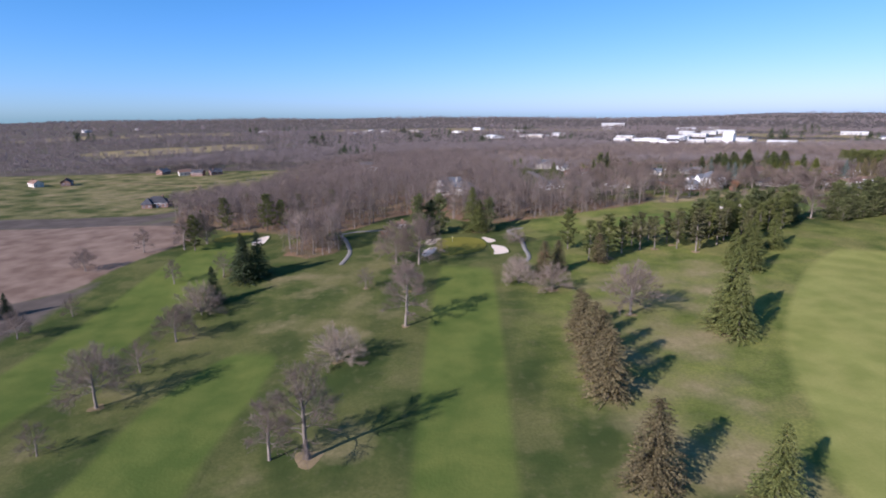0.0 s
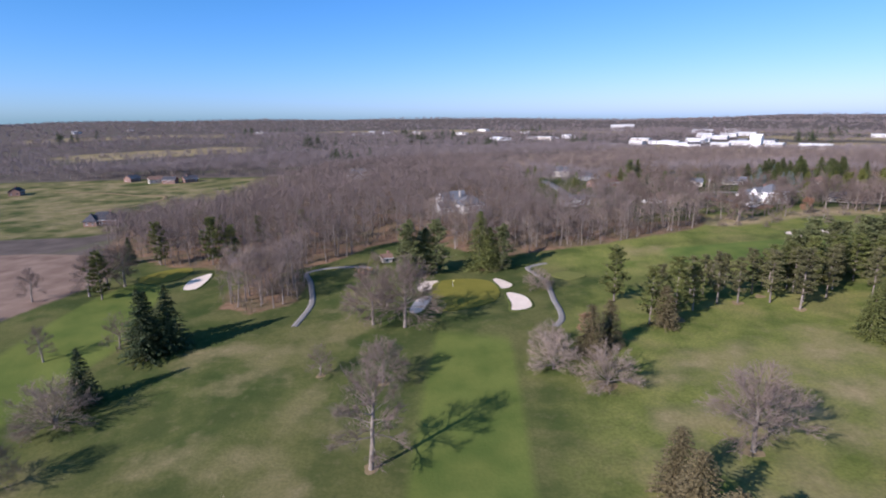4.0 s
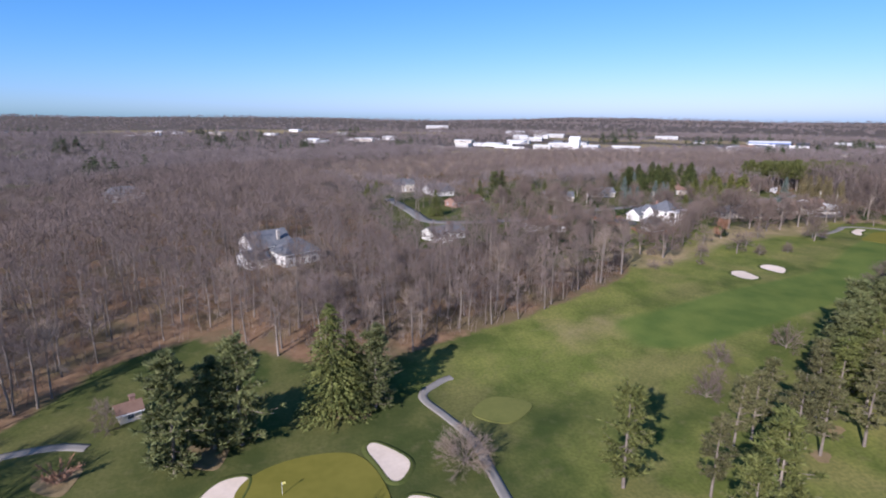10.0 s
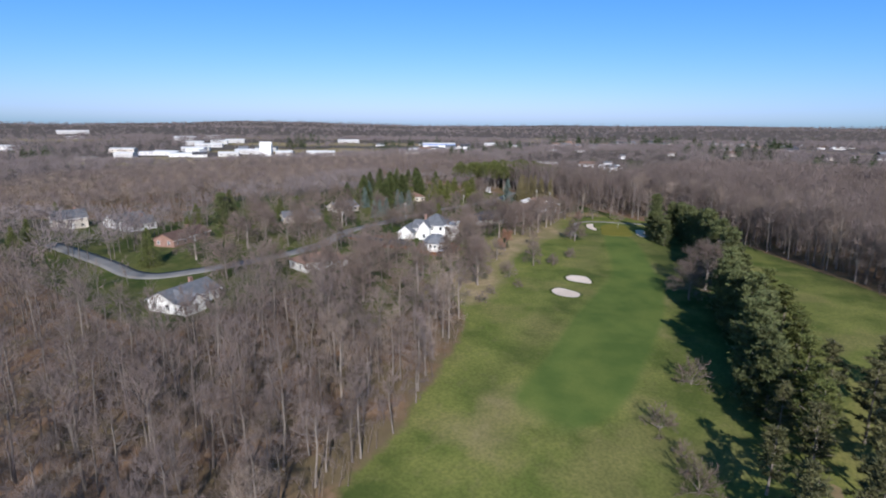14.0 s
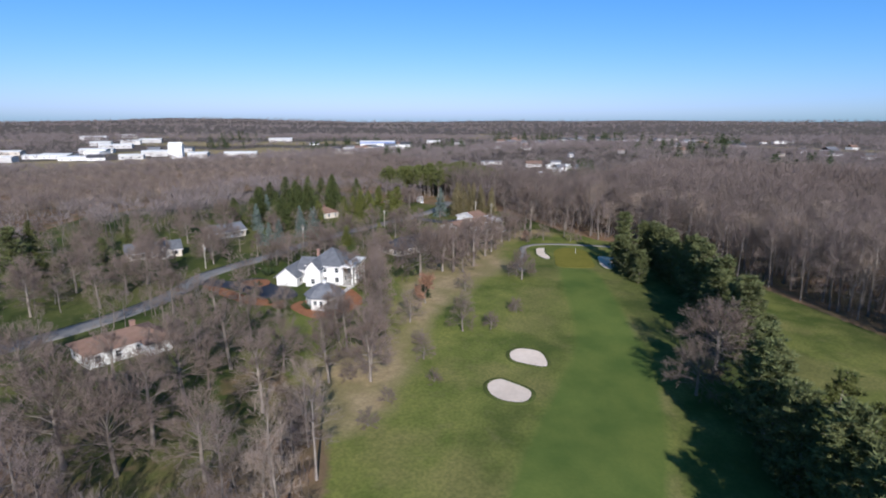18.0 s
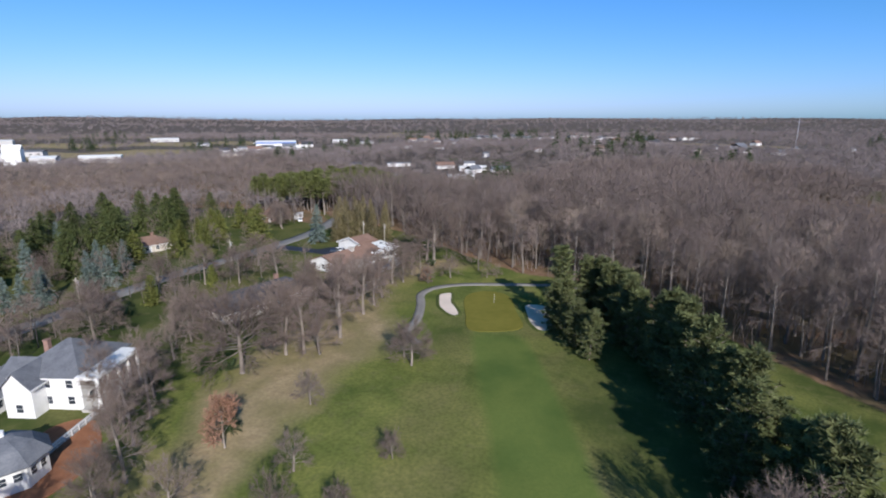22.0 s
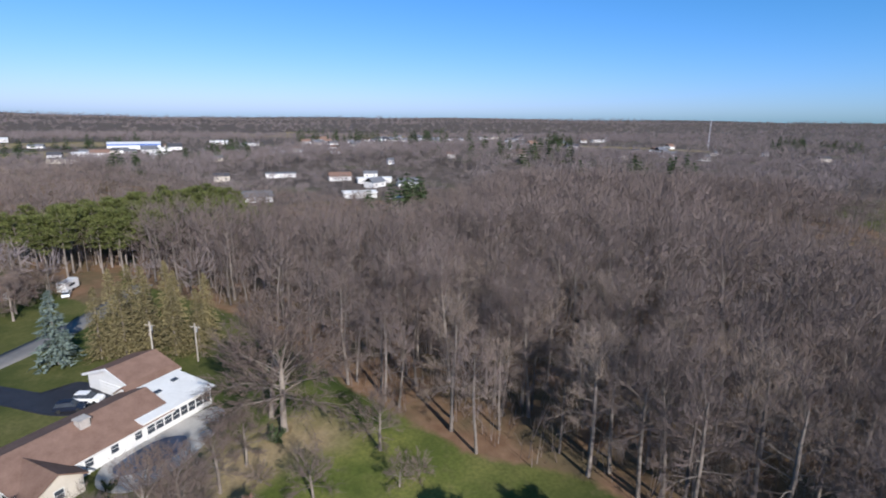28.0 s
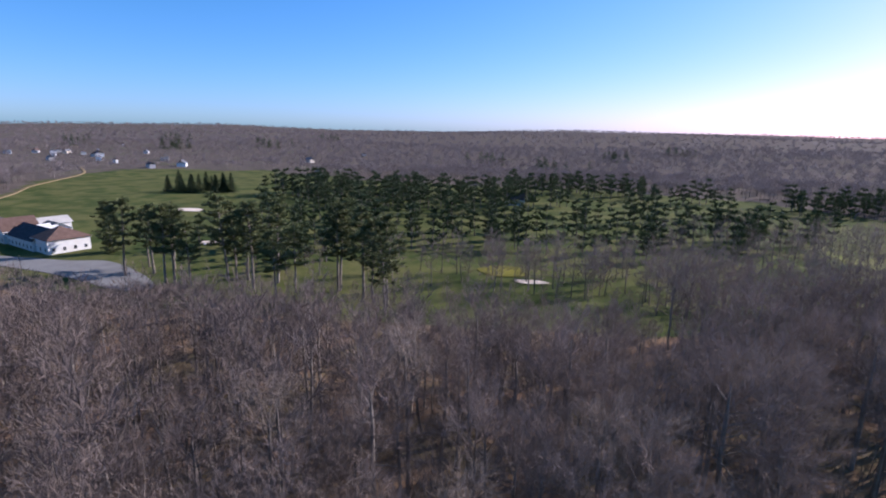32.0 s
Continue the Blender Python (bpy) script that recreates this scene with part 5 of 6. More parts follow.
# thin line of bare trees and the edge of the southern links
X, Y = scatter([(200, 120), (230, 150), (320, 160), (330, 130), (290, 118), (240, 100)], 8.5, 37)
woodland("links_trees", X, Y, mid, 1.3, 1.9, WOOD_TWIG, "sparse bare trees between the woods and the southern links", 38)
X, Y = scatter([(610, 112), (560, 150), (500, 150), (462, 140), (480, 128), (520, 100)], 11, 39, .8)
woodland("clubhouse_trees", X, Y, mid, 1.0, 1.6, TWIG, "bare trees round the clubhouse", 49, "trees")
grove_pines = [pine(451 + i, 17, 4.6, .25, 18, 4, 8, 2.0, False, .3) for i in range(3)]
groves = [scatter([(325, -8), (395, -2), (430, -20), (482, -60), (470, -120), (380, -110), (300, -120), (262, -95)], 9.5, 41, .75), scatter([(345, 140), (430, 112), (420, 80), (330, 90)], 11, 42, .75), scatter([(180, 60), (330, 95), (420, 60), (400, 20), (300, 10), (200, -60), (100, -60)], 11, 48, .5),
          scatter([(195, -145), (250, -160), (330, -130), (310, -190), (200, -215)], 10, 43, .8), scatter([(0, -140), (110, -128), (100, -180), (0, -200)], 10, 46, .85), scatter([(140, -150), (190, -135), (190, -175), (140, -180)], 11, 47, .7)]
X, Y = np.concatenate([g[0] for g in groves]), np.concatenate([g[1] for g in groves])
woodland("links_pines", X, Y, grove_pines, .8, 1.25, NEEDLE_DARK, "dark pine groves over the southern links", 40, "conifers")
X, Y = scatter([(60, -60), (150, 100), (200, 140), (330, 160), (370, 140), (320, 110), (260, 95), (220, 40), (170, -20), (120, -30)], 9, 44, .62)
woodland("links_trees", X, Y, mid, 1.2, 1.8, WOOD_TWIG, "thin bare trees among the southern fairways", 45)

for i, (x, y, rr) in enumerate(((-10, 147, 1.3), (-26, 125, 1.4), (-76, 107, 1.6), (56, 147, 1.7), (78, 131, 3.6), (35, 110, 2.4), (37, 128, 2.2), (36, 119, 2.4), (-26, 180, 1.0), (-11, 176, 1.4), (20, 256, 4.2), (-5, 250, 4.2), (40, 187, 4.5), (104, 209, 1.6),
                                (90, 216, 1.6), (99, 220, 1.5), (67, 206, 3), (-26, 250, 3.2), (-24, 85, 2.6), (38, 171, 2.2), (181, 254, 1.5), (288, 337, 1.2))):
    ring = [(x + rr * (1 + .22 * math.sin(k * 2.1 + i)) * math.cos(k * math.pi / 5), y + rr * (1 + .22 * math.cos(k * 1.7 + i)) * math.sin(k * math.pi / 5)) for k in range(10)]
    patch("bare_soil", ring, BARE_SOIL, "ring of bare soil and old leaves below a tree", "soil", .05, rings=2, step=3)


# ---- buildings ----
WINDOW_FRAME = solid("window_frame", *join_data([box_data(-.62, -.05, -.75, .62, 0.02, -.66), box_data(-.62, -.05, .66, .62, 0.02, .75), box_data(-.62, -.05, -.66, -.54, 0.02, .66), box_data(.54, -.05, -.66, .62, 0.02, .66),
                                                 box_data(-.54, -.04, -.03, .54, 0.02, .03)]), WHITE)
PANE = solid("pane", *box_data(-.54, -.025, -.66, .54, .02, .66), GLASS)
DOOR = solid("door", *join_data([box_data(-.5, -.06, 0, .5, .03, 2.1), box_data(-.38, -.09, 1.1, .38, -.05, 1.9), box_data(-.38, -.09, .2, .38, -.05, .9)]), WHITE)


def add_window(parent, at, s=1.0, sx=None):
    w = part("window", WINDOW_FRAME, parent, at=at @ Matrix.Diagonal((sx or s, 1, s, 1)))
    part("pane", PANE, w)
    return w


def roof_data(w, d, eave, ridge, kind, over=0.5, along="x"):
    """A roof slab with thickness over a plan w by d."""
    if along == "y":
        v, f = roof_data(d, w, eave, ridge, kind, over)
        return [(-y, x, z) for x, y, z in v], f
    x, y, t = w / 2 + over, d / 2 + over, .22
    drop = (ridge - eave) * over / (d / 2)
    e = eave - drop
    k = x if kind == "gable" else max(x - y, .3)
    up = [(-x, -y, e), (x, -y, e), (x, y, e), (-x, y, e), (-k, 0, ridge), (k, 0, ridge)]
    v = [(a, b, c + t) for a, b, c in up] + up
    f = [(0, 1, 5, 4), (2, 3, 4, 5), (1, 2, 5), (3, 0, 4)]
    if kind == "gable":
        f = f[:2] + [(1, 7, 11, 5), (7 + 1, 2, 5, 11), (0, 4, 10, 6), (4, 3, 9, 10)]
    f += [(7, 6, 10, 11), (9, 8, 11, 10)]
    if kind == "hip":
        f += [(8, 7, 11), (6, 9, 10)]
    f += [(0, 6, 7, 1), (2, 8, 9, 3)]
    if kind == "hip":
        f += [(1, 7, 8, 2), (3, 9, 6, 0)]
    return v, f


def wall_data(w, d, eave, ridge, kind, along="x"):
    if along == "y":
        v, f = wall_data(d, w, eave, ridge, kind)
        return [(-y, x, z) for x, y, z in v], f
    v, f = box_data(-w / 2, -d / 2, -1.2, w / 2, d / 2, eave)
    if kind == "gable":
        v = list(v) + [(-w / 2, 0, ridge), (w / 2, 0, ridge)]
        f = list(f) + [(4, 8, 6), (5, 7, 9)]
    return v, f


def wing(parent, x, y, w, d, eave, ridge, wall, roof, kind="gable", along="x", windows="NSEW", rows=1, gap=3.4, lift=0.0, trim=True):
    """Walls, roof, trim and windows of one wing, its middle at x, y of the house."""
    m = Matrix.Translation((x, y, lift))
    part("wall", solid("wall", *wall_data(w, d, eave, ridge, kind, along), wall), parent, at=m)
    part("roof", solid("roof", *roof_data(w, d, eave, ridge, kind, along=along), roof), parent, at=m)
    if trim:
        o = .52
        t = [box_data(-w / 2 - o, s * (d / 2 + o) - .06, eave - .42, w / 2 + o, s * (d / 2 + o) + .06, eave - .2) for s in (-1, 1)] if along == "x" else \
            [box_data(s * (w / 2 + o) - .06, -d / 2 - o, eave - .42, s * (w / 2 + o) + .06, d / 2 + o, eave - .2) for s in (-1, 1)]
        part("gutter", solid("gutter", *join_data(t), WHITE), parent, at=m)
    for side in windows:
        span = w if side in "NS" else d
        n = max(1, int(span / gap))
        for k in range(n):
            u = (k + .5) / n * span - span / 2
            for row in range(rows):
                z = min(1.6, eave * .55) + row * 2.8
                turn = {"S": 0, "E": 90, "N": 180, "W": 270}[side]
                px, py = {"S": (u, -d / 2), "N": (-u, d / 2), "E": (w / 2, u), "W": (-w / 2, -u)}[side]
                add_window(parent, m @ Matrix.Translation((px, py, z)) @ Matrix.Rotation(radians(turn), 4, "Z"))


def chimney(parent, x, y, z0, z1, s=.9, material=None):
    part("chimney", solid("chimney", *join_data([box_data(x - s / 2, y - s / 2, z0, x + s / 2, y + s / 2, z1), box_data(x - s * .6, y - s * .6, z1, x + s * .6, y + s * .6, z1 + .18)]), material or BRICK), parent)


def site(name, x, y, turn, label, category="house", group="houses along the street"):
    return thing(name, Matrix.Translation((x, y, G(x, y))) @ Matrix.Rotation(radians(turn), 4, "Z"), label, category, group)


def simple_house(x, y, turn, w, d, eave, ridge, wall, roof, label, kind="gable", rows=1, ell=None, door=True, name="house"):
    h = site(name, x, y, turn, label)
    wing(h, 0, 0, w, d, eave, ridge, wall, roof, kind, rows=rows)
    if ell:
        wing(h, ell[0], ell[1], ell[2], ell[3], eave * .95, ridge * .95, wall, roof, kind, along="y", windows="SEW")
    chimney(h, w * .22, d * .12, eave, ridge + .9)
    if door:
        part("door", DOOR, h, at=Matrix.Translation((w * .06, -d / 2, .1)))
    return h


# large white house with columns and a round sunroom
h = site("white_house", 169.5, 368, -70, "large white house with grey roofs, columned porch and round sunroom", "house")
wing(h, 3.3, 4.5, 6.4, 9, 2.8, 5.4, WHITE, ROOF_GREY, "gable", "y", "EW")
wing(h, 13.5, 10, 11, 12.5, 5.8, 9.4, WHITE, ROOF_GREY, "hip", rows=2)
wing(h, 7.5, 8, 5, 8, 4.2, 6.8, WHITE, ROOF_GREY, "gable", windows="N")
wing(h, 11, 3.4, 4.5, 5, 5.2, 7.6, WHITE, ROOF_GREY, "gable", "y", "S")
part("porch_roof", solid("porch_roof", *box_data(18.8, 3, 5.5, 22.4, 14.5, 6.0), WHITE), h)
part("porch_floor", solid("porch_floor", *box_data(19.05, 3, -1, 22.4, 14.5, .35), CONCRETE), h)
for k in range(5):
    ring = [(21.9 + .28 * math.cos(a * math.pi / 6), 3.6 + k * 2.6 + .28 * math.sin(a * math.pi / 6)) for a in range(12)]
    part("column", solid("column", *prism_data(ring, .35, 5.5), WHITE), h)
SX, SY, SR = 20.4, -12.6, 4.7
octagon = [(SX + SR * math.cos((a + .5) * math.pi / 4), SY + SR * math.sin((a + .5) * math.pi / 4)) for a in range(8)]
part("wall", solid("wall", *prism_data(octagon, -1.2, 3.0), WHITE), h, "eight-sided sunroom wall")
cone = [(SX + (x - SX) * f, SY + (y - SY) * f, z) for f, z in ((1.13, 2.85), (1.13, 3.1), (.74, 4.7), (.3, 5.6), (.12, 5.8)) for x, y in octagon]
faces = [(r8 * 8 + i, r8 * 8 + (i + 1) % 8, r8 * 8 + 8 + (i + 1) % 8, r8 * 8 + 8 + i) for r8 in range(4) for i in range(8)] + [tuple(range(32, 40)), tuple(range(8))[::-1]]
part("roof", solid("roof", cone, faces, ROOF_GREY), h, "domed grey sunroom roof")
part("cupola", solid("cupola", *prism_data([(SX + .5 * math.cos(a * math.pi / 4), SY + .5 * math.sin(a * math.pi / 4)) for a in range(8)], 5.7, 6.5), WHITE), h)
for a in range(8):
    w8 = (a + 1) * math.pi / 4
    for s in (-.8, .8):
        add_window(h, Matrix.Translation((SX + SR * .924 * math.cos(w8) - s * math.sin(w8), SY + SR * .924 * math.sin(w8) + s * math.cos(w8), 1.7)) @ Matrix.Rotation(w8 + math.pi / 2, 4, "Z"), .8)
chimney(h, 8.6, 11, 5, 8.6, .8, BRICK)
rail = [box_data(22.2, y / 2, 0, 22.3, y / 2 + .1, 1.0) for y in range(-22, 6, 3)] + [box_data(22.2, -11, .95, 22.3, 3, 1.05), box_data(22.2, -11, .45, 22.3, 3, .52)]
part("walkway_rail", solid("walkway_rail", *join_data(rail), WHITE), h)
part("walkway", solid("walkway", *box_data(20.8, -8.2, -1, 22.15, 3, .12), CONCRETE), h)
patch("mulch_bed", [(158, 350), (162, 352), (168, 350), (175, 351), (178, 347), (172, 338), (163, 336.5), (156.5, 340)], MULCH, "red mulch bed round the sunroom", "mulch bed", .1)
patch("mulch_bed", [(157.5, 385), (159.5, 381), (158.8, 370), (158, 362), (161, 356), (158, 355), (154.6, 361), (154.8, 372)], MULCH, "red mulch bed along the black drive", "mulch bed", .1)
patch("mulch_bed", [(165, 378), (169, 378), (171.5, 374), (169, 370.5), (165.5, 371.5)], MULCH, "red mulch island before the garage", "mulch bed", .22)
patch("driveway", [(157.5, 391), (163, 394), (165, 382), (170, 379.5), (172, 375), (169.3, 369), (169.4, 362), (166, 356), (162, 357), (159.5, 364), (160.3, 376)], DRIVE, "freshly sealed black asphalt driveway", "driveway", .12)

# long brown-roofed ranch with a white glazed wing
h = site("ranch_house", 282, 363.3, -13, "long ranch house with brown roof and a white glazed wing", "house")
wing(h, -6.2, -2.3, 21.5, 11.5, 2.8, 4.9, WHITE, ROOF_BROWN, "gable", windows="SNW")
wing(h, -13.5, -7.5, 6, 7, 2.6, 4.3, BEIGE, ROOF_BROWN, "gable", "y", "S")
wing(h, 10.7, 9.2, 8.4, 12, 2.9, 4.9, WHITE, ROOF_BROWN, "gable", windows="NE")
wing(h, 8.5, 2.2, 8, 4.4, 2.75, 4.2, WHITE, ROOF_BROWN, "gable", windows="E")
part("wall", solid("wall", *box_data(.2, -8.2, -1.2, 12.2, -.1, 3.0), WHITE), h, "white glazed garden wing")
part("roof", solid("roof", [(-.4, -8.8, 3.0), (12.8, -8.8, 3.0), (12.8, .3, 3.9), (-.4, .3, 3.9), (-.4, -8.8, 3.25), (12.8, -8.8, 3.25), (12.8, .3, 4.15), (-.4, .3, 4.15)],
                    [(0, 3, 2, 1), (4, 5, 6, 7), (0, 1, 5, 4), (1, 2, 6, 5), (2, 3, 7, 6), (3, 0, 4, 7)], ROOF_WHITE), h, "white sloping membrane roof")
for k, (x, y) in enumerate(((2.2, -4.2), (6.3, -3.2), (10.2, -2.2))):
    z = 3.25 + .9 * (y + 8.8) / 9.1
    part("skylight", solid("skylight", *box_data(x - .55, y - .4, z - .05, x + .55, y + .4, z + .16), GLASS), h, "small flat skylight")
for k in range(8):
    add_window(h, Matrix.Translation((1.1 + k * 1.45, -8.2, 1.6)), 1.15)
for k in range(3):
    add_window(h, Matrix.Translation((12.2, -7 + k * 2.2, 1.6)) @ Matrix.Rotation(radians(90), 4, "Z"), 1.15)
part("garage_door", solid("garage_door", *join_data([box_data(6.4, 6.4, 0, 6.47, 12, 2.3)] + [box_data(6.34, 6.5, .1 + k * .56, 6.42, 11.9, .58 + k * .56) for k in range(4)]), WHITE), h)
part("gable_trim", solid("gable_trim", [(x, y, z) for x in (5.82, 5.97) for y, z in ((2.6, 2.55), (9.2, 4.85), (15.8, 2.55), (15.8, 2.95), (9.2, 5.3), (2.6, 2.95))],
                          [(0, 1, 4, 5), (1, 2, 3, 4), (6, 11, 10, 7), (7, 10, 9, 8), (5, 4, 10, 11), (4, 3, 9, 10), (0, 6, 7, 1), (1, 7, 8, 2)], WHITE), h)
chimney(h, -5.7, -3.6, 3.6, 5.6, 1.4, STONE)
part("door", DOOR, h, at=Matrix.Translation((-3, -8.05, .1)))
patch("driveway", [(283, 399.5), (288, 400), (288.3, 390), (288.4, 382), (293, 380), (291.2, 371), (285, 370.5), (282.6, 375), (283.2, 386)], DRIVE, "sealed black asphalt driveway with two cars", "driveway", .12)
patch("patio", [(270, 354), (275, 357), (282, 355), (291, 352), (289, 348), (279, 346.5), (271, 348.5)], CONCRETE, "pale concrete patio behind the ranch house", "patio", .1)
patch("swimming_pool", [(274, 355), (280.5, 353.8), (282.6, 350.3), (278.3, 348.9), (273, 352)], POOL, "covered dark blue swimming pool", "pool", .22, "")


def car(x, y, turn, paint, label, name="car", tall=1.0):
    c = thing(name, Matrix.Translation((x, y, G(x, y) + .14)) @ Matrix.Rotation(radians(turn), 4, "Z"), label, "car", "parked vehicles")
    side = [(-2.3, .35), (-2.3, .85), (-2.15, 1.0), (-1.9, 1.05), (1.0, 1.02), (2.1, .9), (2.32, .7), (2.32, .35)]
    v = [(a, s * .9, b * tall) for s in (-1, 1) for a, b in side]
    n = len(side)
    f = [tuple(range(n)), tuple(range(2 * n - 1, n - 1, -1))] + [(i, n + i, n + (i + 1) % n, (i + 1) % n) for i in range(n)]
    body = part("body", solid("body", v, f, paint), c)
    cab = [(-2.1, 1.0), (-1.75, 1.58), (-.1, 1.66), (.35, 1.6), (1.15, 1.0)]
    v = [(a, s * (.84 if b < 1.2 else .68), b * tall) for s in (-1, 1) for a, b in cab]
    f = [tuple(range(5)), (9, 8, 7, 6, 5)] + [(i, 5 + i, 5 + (i + 1) % 5, (i + 1) % 5) for i in range(5)]
    part("cabin_glass", solid("cabin_glass", v, f, GLASS), c, "dark tinted glass")
    part("roof_panel", solid("roof_panel", *box_data(-1.72, -.66, 1.6 * tall, .3, .66, 1.7 * tall), paint), c)
    for a in (-1.4, 1.45):
        for s in (-.82, .82):
            ring = [(.34 * math.cos(k * math.pi / 6), .34 * math.sin(k * math.pi / 6)) for k in range(12)]
            wv = [(p, -.11, q) for p, q in ring] + [(p, .11, q) for p, q in ring]
            wf = [tuple(range(12)), tuple(range(23, 11, -1))] + [(i, 12 + i, 12 + (i + 1) % 12, (i + 1) % 12) for i in range(12)]
            part("wheel", solid("wheel", wv, wf, RUBBER), c, at=Matrix.Translation((a, s, .34)))
    for s in (-.6, .6):
        part("headlight", solid("headlight", *box_data(2.28, s - .18, .62, 2.35, s + .18, .78), STEEL), c)
    return c


car(287.4, 372.6, -75, CAR_WHITE, "white sport utility vehicle parked on the black drive", tall=1.05)
car(284.6, 373.2, -65, CAR_DARK, "dark blue car parked on the black drive")
car(331.5, 423.5, 40, CAR_WHITE, "white car parked beside a trailer on a far drive")
van = thing("camper_trailer", Matrix.Translation((335.8, 427.5, G(335.8, 427.5))) @ Matrix.Rotation(.3, 4, "Z"), "white boxy camper trailer parked behind the conifers", "trailer", "parked vehicles")
part("body", solid("body", *box_data(-3, -1.2, .5, 3, 1.2, 3.0), CAR_WHITE), van)
for s in (-1, 1):
    part("wheel", solid("wheel", *box_data(-.4, s * 1.1 - .12, 0, .4, s * 1.1 + .12, .75), RUBBER), van)
part("window", solid("window", *box_data(-1.5, -1.24, 1.5, 1.2, -1.19, 2.2), GLASS), van)

# grey-roofed white house in the woods
h = site("woodland_house", 14, 341, 24, "white two-storey house with grey-green roofs in the woods", "house")
wing(h, 6, 5, 13, 10, 4.4, 8.2, WHITE, ROOF_GREY, "hip", rows=1)
wing(h, 1, 17, 14, 12, 5.4, 9.6, WHITE, ROOF_GREY, "gable", rows=2)
wing(h, -7, 10, 7, 9, 3.0, 5.2, WHITE, ROOF_GREY, "gable")
chimney(h, 4, 13, 6, 10.0, .9, STONE)
simple_house(76, 361, 15, 15, 9, 3.0, 5.2, WHITE, ROOF_GREY, "white house half hidden by bare trees", ell=(-4, -4, 6, 8))
simple_house(121, 361, -8, 15, 9, 3.0, 4.6, WHITE, ROOF_BROWN, "low white house with brown roof and glazed porch", "hip", ell=(5, -4, 5, 6))
simple_house(112, 429, 22, 20, 9, 2.8, 4.8, BRICK, ROOF_RED, "long low brick ranch house with red-brown roof", "gable")
simple_house(171, 431, -28, 17, 9, 2.8, 5.0, BEIGE, ROOF_GREY, "pale single-storey house behind shrubs", "gable", ell=(3, -4, 5, 6))
simple_house(207, 440, -10, 14, 9, 2.9, 5.2, BEIGE, ROOF_GREY, "small beige house among bare trees")
simple_house(232, 361, -14, 27, 11, 2.9, 5.6, BEIGE, ROOF_DARK, "long low house with dark shingles behind bare trees", "hip")
simple_house(115, 484, 10, 15, 9, 3.2, 5.8, WHITE, ROOF_GREY, "white house at the end of the street")
simple_house(98, 500, -10, 13, 9, 5.0, 8.0, BEIGE, ROOF_GREY, "two-storey beige house at the street's end", rows=2)
simple_house(114, 470, 5, 12, 8, 3.0, 5.4, WHITE, ROOF_GREY, "white cottage with dark porch")
simple_house(262, 440, -20, 18, 9, 2.8, 5.0, BEIGE, ROOF_BROWN, "brown-roofed house behind tall conifers", "hip")
simple_house(326, 440, -25, 15, 9, 2.6, 4.4, BRICK, ROOF_BROWN, "low red-brown house beside the brown conifers")
simple_house(-72, 551, 15, 22, 11, 4.8, 8.5, WHITE, ROOF_GREY, "large white house in the far woods", "hip", rows=1, ell=(-6, -5, 8, 8))
simple_house(-206, 391, 10, 17, 11, 3.6, 7.6, BRICK, ROOF_DARK, "dark brick farmhouse on an open field", "hip", ell=(-5, -4, 7, 8))
for i, (x, y) in enumerate(((-256, 576), (-272, 580), (-300, 590), (-350, 508), (-372, 498), (-390, 420), (-240, 582), (-400, 440))):
    simple_house(x, y, i * 37, 12, 8, 3.6, 6.2, (BRICK, BEIGE, BRICK)[i % 3], (ROOF_DARK, ROOF_BROWN, ROOF_GREY)[i % 3], "distant house beside the open fields", "gable", door=False, name="far_house")

# clubhouse and its car park
h = site("clubhouse", 455, 124, -20, "white clubhouse with brown and dark roofs, dormers and several wings", "clubhouse", "clubhouse")
wing(h, 3, 0, 13, 15, 5.5, 9.5, WHITE, ROOF_RED, "hip", rows=1)
wing(h, 19, 2, 24, 13, 4.2, 8.2, WHITE, ROOF_DARK, "gable", rows=1)
wing(h, 37, 3, 11, 13, 5.2, 9.8, WHITE, ROOF_RED, "gable", "y", rows=1)
wing(h, 34, -9.5, 9, 10, 4.0, 6.6, WHITE, ROOF_GREY, "gable")
wing(h, 49, -3, 9, 36, 4.5, 6.6, WHITE, CONCRETE, "gable", "y")
wing(h, 62, 4, 14, 14, 5.2, 9.0, WHITE, ROOF_DARK, "hip")
wing(h, 58, 19, 8, 8, 4.0, 4.9, WHITE, ROOF_WHITE, "gable")
part("cupola", solid("cupola", *join_data([box_data(61, 3, 8.4, 63, 5, 10.6), box_data(60.8, 2.8, 10.6, 63.2, 5.2, 10.9)]), WHITE), h, "white cupola on the dark roof")
for k in range(3):
    dormer = [(10.2 + k * 6, -4.4, 5.2), (12.2 + k * 6, -4.4, 5.2), (12.2 + k * 6, 1, 5.2), (10.2 + k * 6, 1, 5.2)]
    v = dormer + [(x, y, 7.0) for x, y, _ in dormer] + [(11.2 + k * 6, -4.4, 7.9), (11.2 + k * 6, 1, 7.9)]
    part("dormer", solid("dormer", v, [(0, 1, 5, 8, 4), (1, 2, 6, 5), (2, 3, 7, 9, 6), (3, 0, 4, 7), (4, 8, 9, 7), (8, 5, 6, 9)], WHITE), h, "white gabled dormer")
patch("car_park", [(492, 140), (462, 138), (440, 137), (425, 134), (400, 146), (386, 158), (394, 163), (425, 154), (455, 150), (490, 150)], ROAD, "pale worn asphalt car park below the clubhouse", "car park", .15)
strip("links_track", [(600, 57), (636, 0), (668, -40), (690, -80), (728, -145), (790, -200)], 3.0, BARE_SOIL, "pale gravel track across the far grass", "track", .3)
h = simple_house(300, -90, 10, 14, 9, 4, 8, WHITE, ROOF_DARK, "white house beyond the southern fairways")

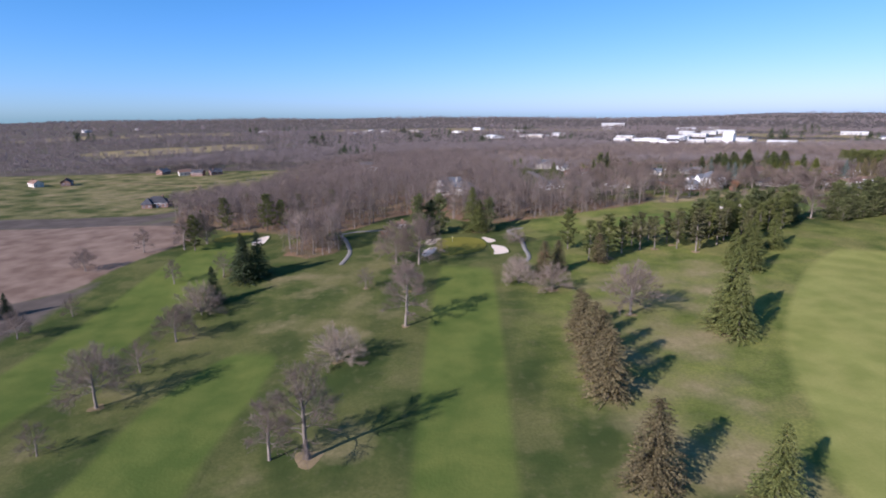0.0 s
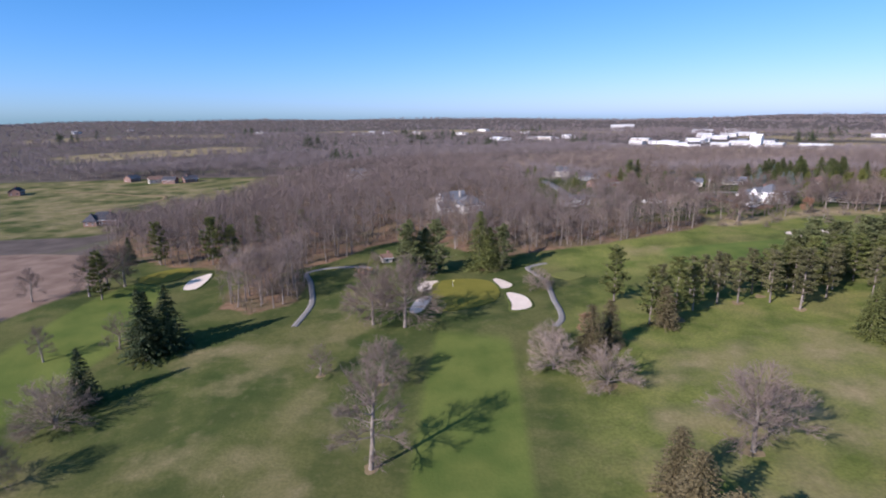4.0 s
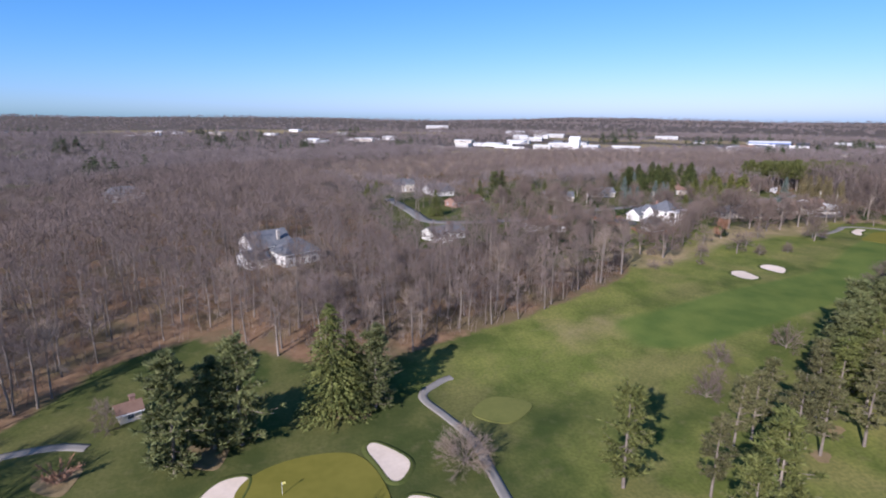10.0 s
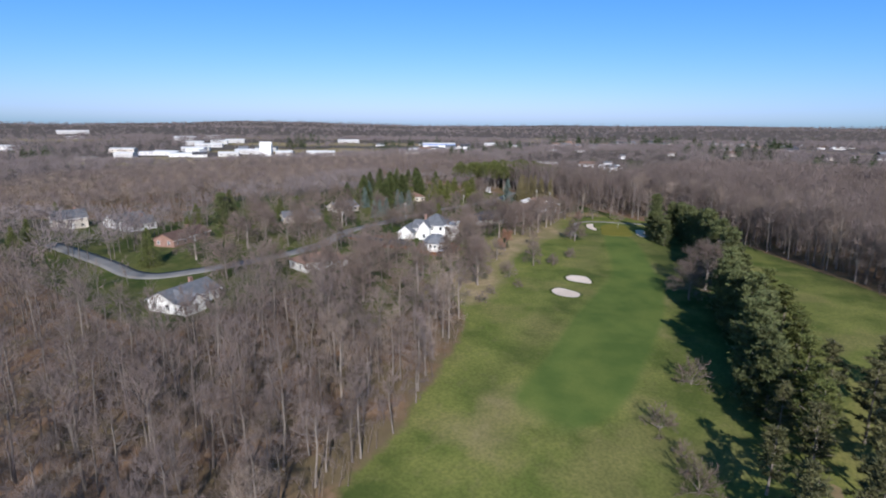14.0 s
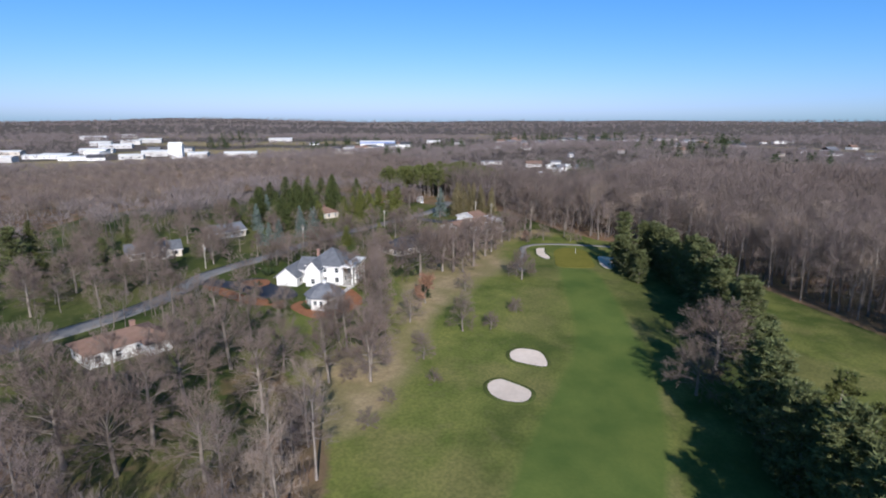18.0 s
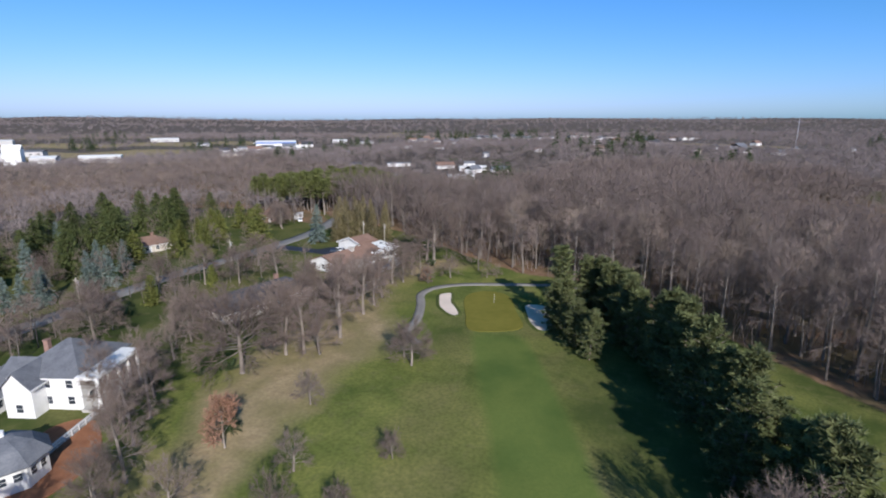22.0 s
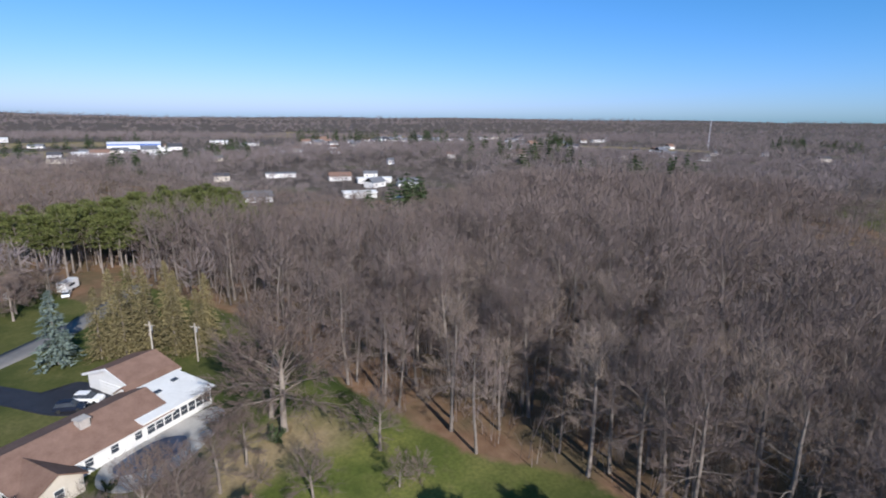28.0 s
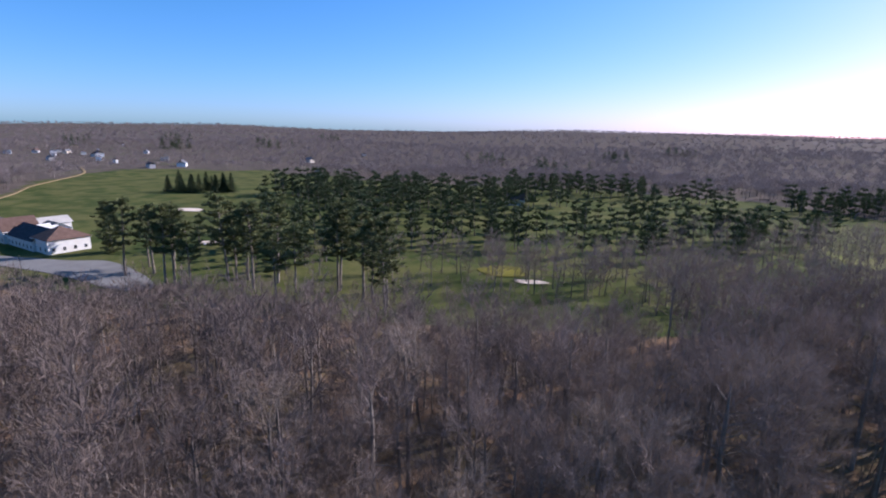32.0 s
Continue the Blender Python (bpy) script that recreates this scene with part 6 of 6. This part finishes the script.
# works, town and far buildings
def shed(x, y, turn, w, d, hgt, wall, roof, label, name="warehouse", group="works and town buildings"):
    s = thing(name, Matrix.Translation((x, y, G(x, y))) @ Matrix.Rotation(radians(turn), 4, "Z"), label, "building", group)
    part("wall", solid("wall", *box_data(-w / 2, -d / 2, -3, w / 2, d / 2, hgt), wall), s)
    part("roof", solid("roof", *roof_data(w, d, hgt, hgt + (d * .34 if w < 19 else min(2.5, d * .08)), "gable", .4), roof), s)
    n = max(2, int(w / 7)) if hgt < 5.9 else 0
    for k in range(n):
        u = -w / 2 + (k + .5) * w / n
        part("window", solid("window", *box_data(u - w / n * .14, -d / 2 - .06, hgt * .38, u + w / n * .14, -d / 2 + .05, hgt * .6), GLASS), s)
    return s


BLUE = mat("blue_fascia", (0.06, 0.13, 0.38), (0.09, 0.18, 0.45), 3, 0.5, 0, 0.03)
for x, y, turn, w, d, hgt, k, label in SITES:
    s = shed(x, y, turn, w, d, hgt, (WHITE, PANEL, BEIGE, WHITE, WHITE)[k % 5] if k >= 0 else (PANEL if k in (-2, -3, -7) else WHITE), ((ROOF_WHITE, ROOF_GREY, ROOF_WHITE)[k % 3] if w > 19 else (ROOF_GREY, ROOF_BROWN, ROOF_DARK, ROOF_GREY)[k % 4]) if k >= 0 else ROOF_WHITE, label)
    if k == -4:
        part("fascia", solid("fascia", *box_data(-w / 2, -d / 2 - .3, hgt - 2, w / 2, -d / 2 - .05, hgt), BLUE), s)

# garden shed, poles, flags, mast
h = simple_house(-19, 265.5, 20, 3.6, 3, 2.1, 3.1, BEIGE, ROOF_BROWN, "small timber shelter by the cart path", door=False, name="shelter")
for x, y, hh in ((212, 400, 8), (260.5, 397.5, 8), (302, 372, 9), (305.5, 365, 8), (170, 401, 8)):
    p = thing("utility_pole", Matrix.Translation((x, y, G(x, y))), "weathered wooden utility pole beside the street", "utility pole", "utility poles along the street")
    ring = [(.14 * math.cos(a * math.pi / 4), .14 * math.sin(a * math.pi / 4)) for a in range(8)]
    part("post", solid("post", *prism_data(ring, -.5, hh), POLE), p)
    part("crossarm", solid("crossarm", *box_data(-.06, -1.1, hh - .8, .06, 1.1, hh - .66), POLE), p)
    part("transformer", solid("transformer", *prism_data([(.3 + .22 * math.cos(a * math.pi / 4), .22 * math.sin(a * math.pi / 4)) for a in range(8)], hh - 1.9, hh - 1.1), STEEL), p)
for x, y in ((6, 236), (258, 307)):
    p = thing("flagstick", Matrix.Translation((x, y, G(x, y) + .2)), "slim flagstick with a yellow flag on the green", "flagstick", "flagsticks")
    part("stick", solid("stick", *box_data(-.03, -.03, -.2, .03, .03, 2.2), WHITE), p)
    part("flag", solid("flag", [(.03, 0, 2.15), (.55, .08, 2.1), (.55, .1, 1.75), (.03, 0, 1.75), (.03, .02, 2.15), (.55, .1, 2.1), (.55, .12, 1.75), (.03, .02, 1.75)], [(0, 1, 2, 3), (7, 6, 5, 4), (0, 4, 5, 1), (3, 2, 6, 7), (1, 5, 6, 2), (0, 3, 7, 4)], FLAG), p)
m = thing("radio_mast", Matrix.Translation((1045, 96, G(1045, 96))), "slender steel radio mast in the distance", "mast")
part("lattice", solid("lattice", *join_data([box_data(a - .09, b - .09, -2, a + .09, b + .09, 42) for a in (-.4, .4) for b in (-.4, .4)] + [box_data(-.5, -.5, z, .5, .5, z + .2) for z in range(2, 42, 5)]), STEEL), m)
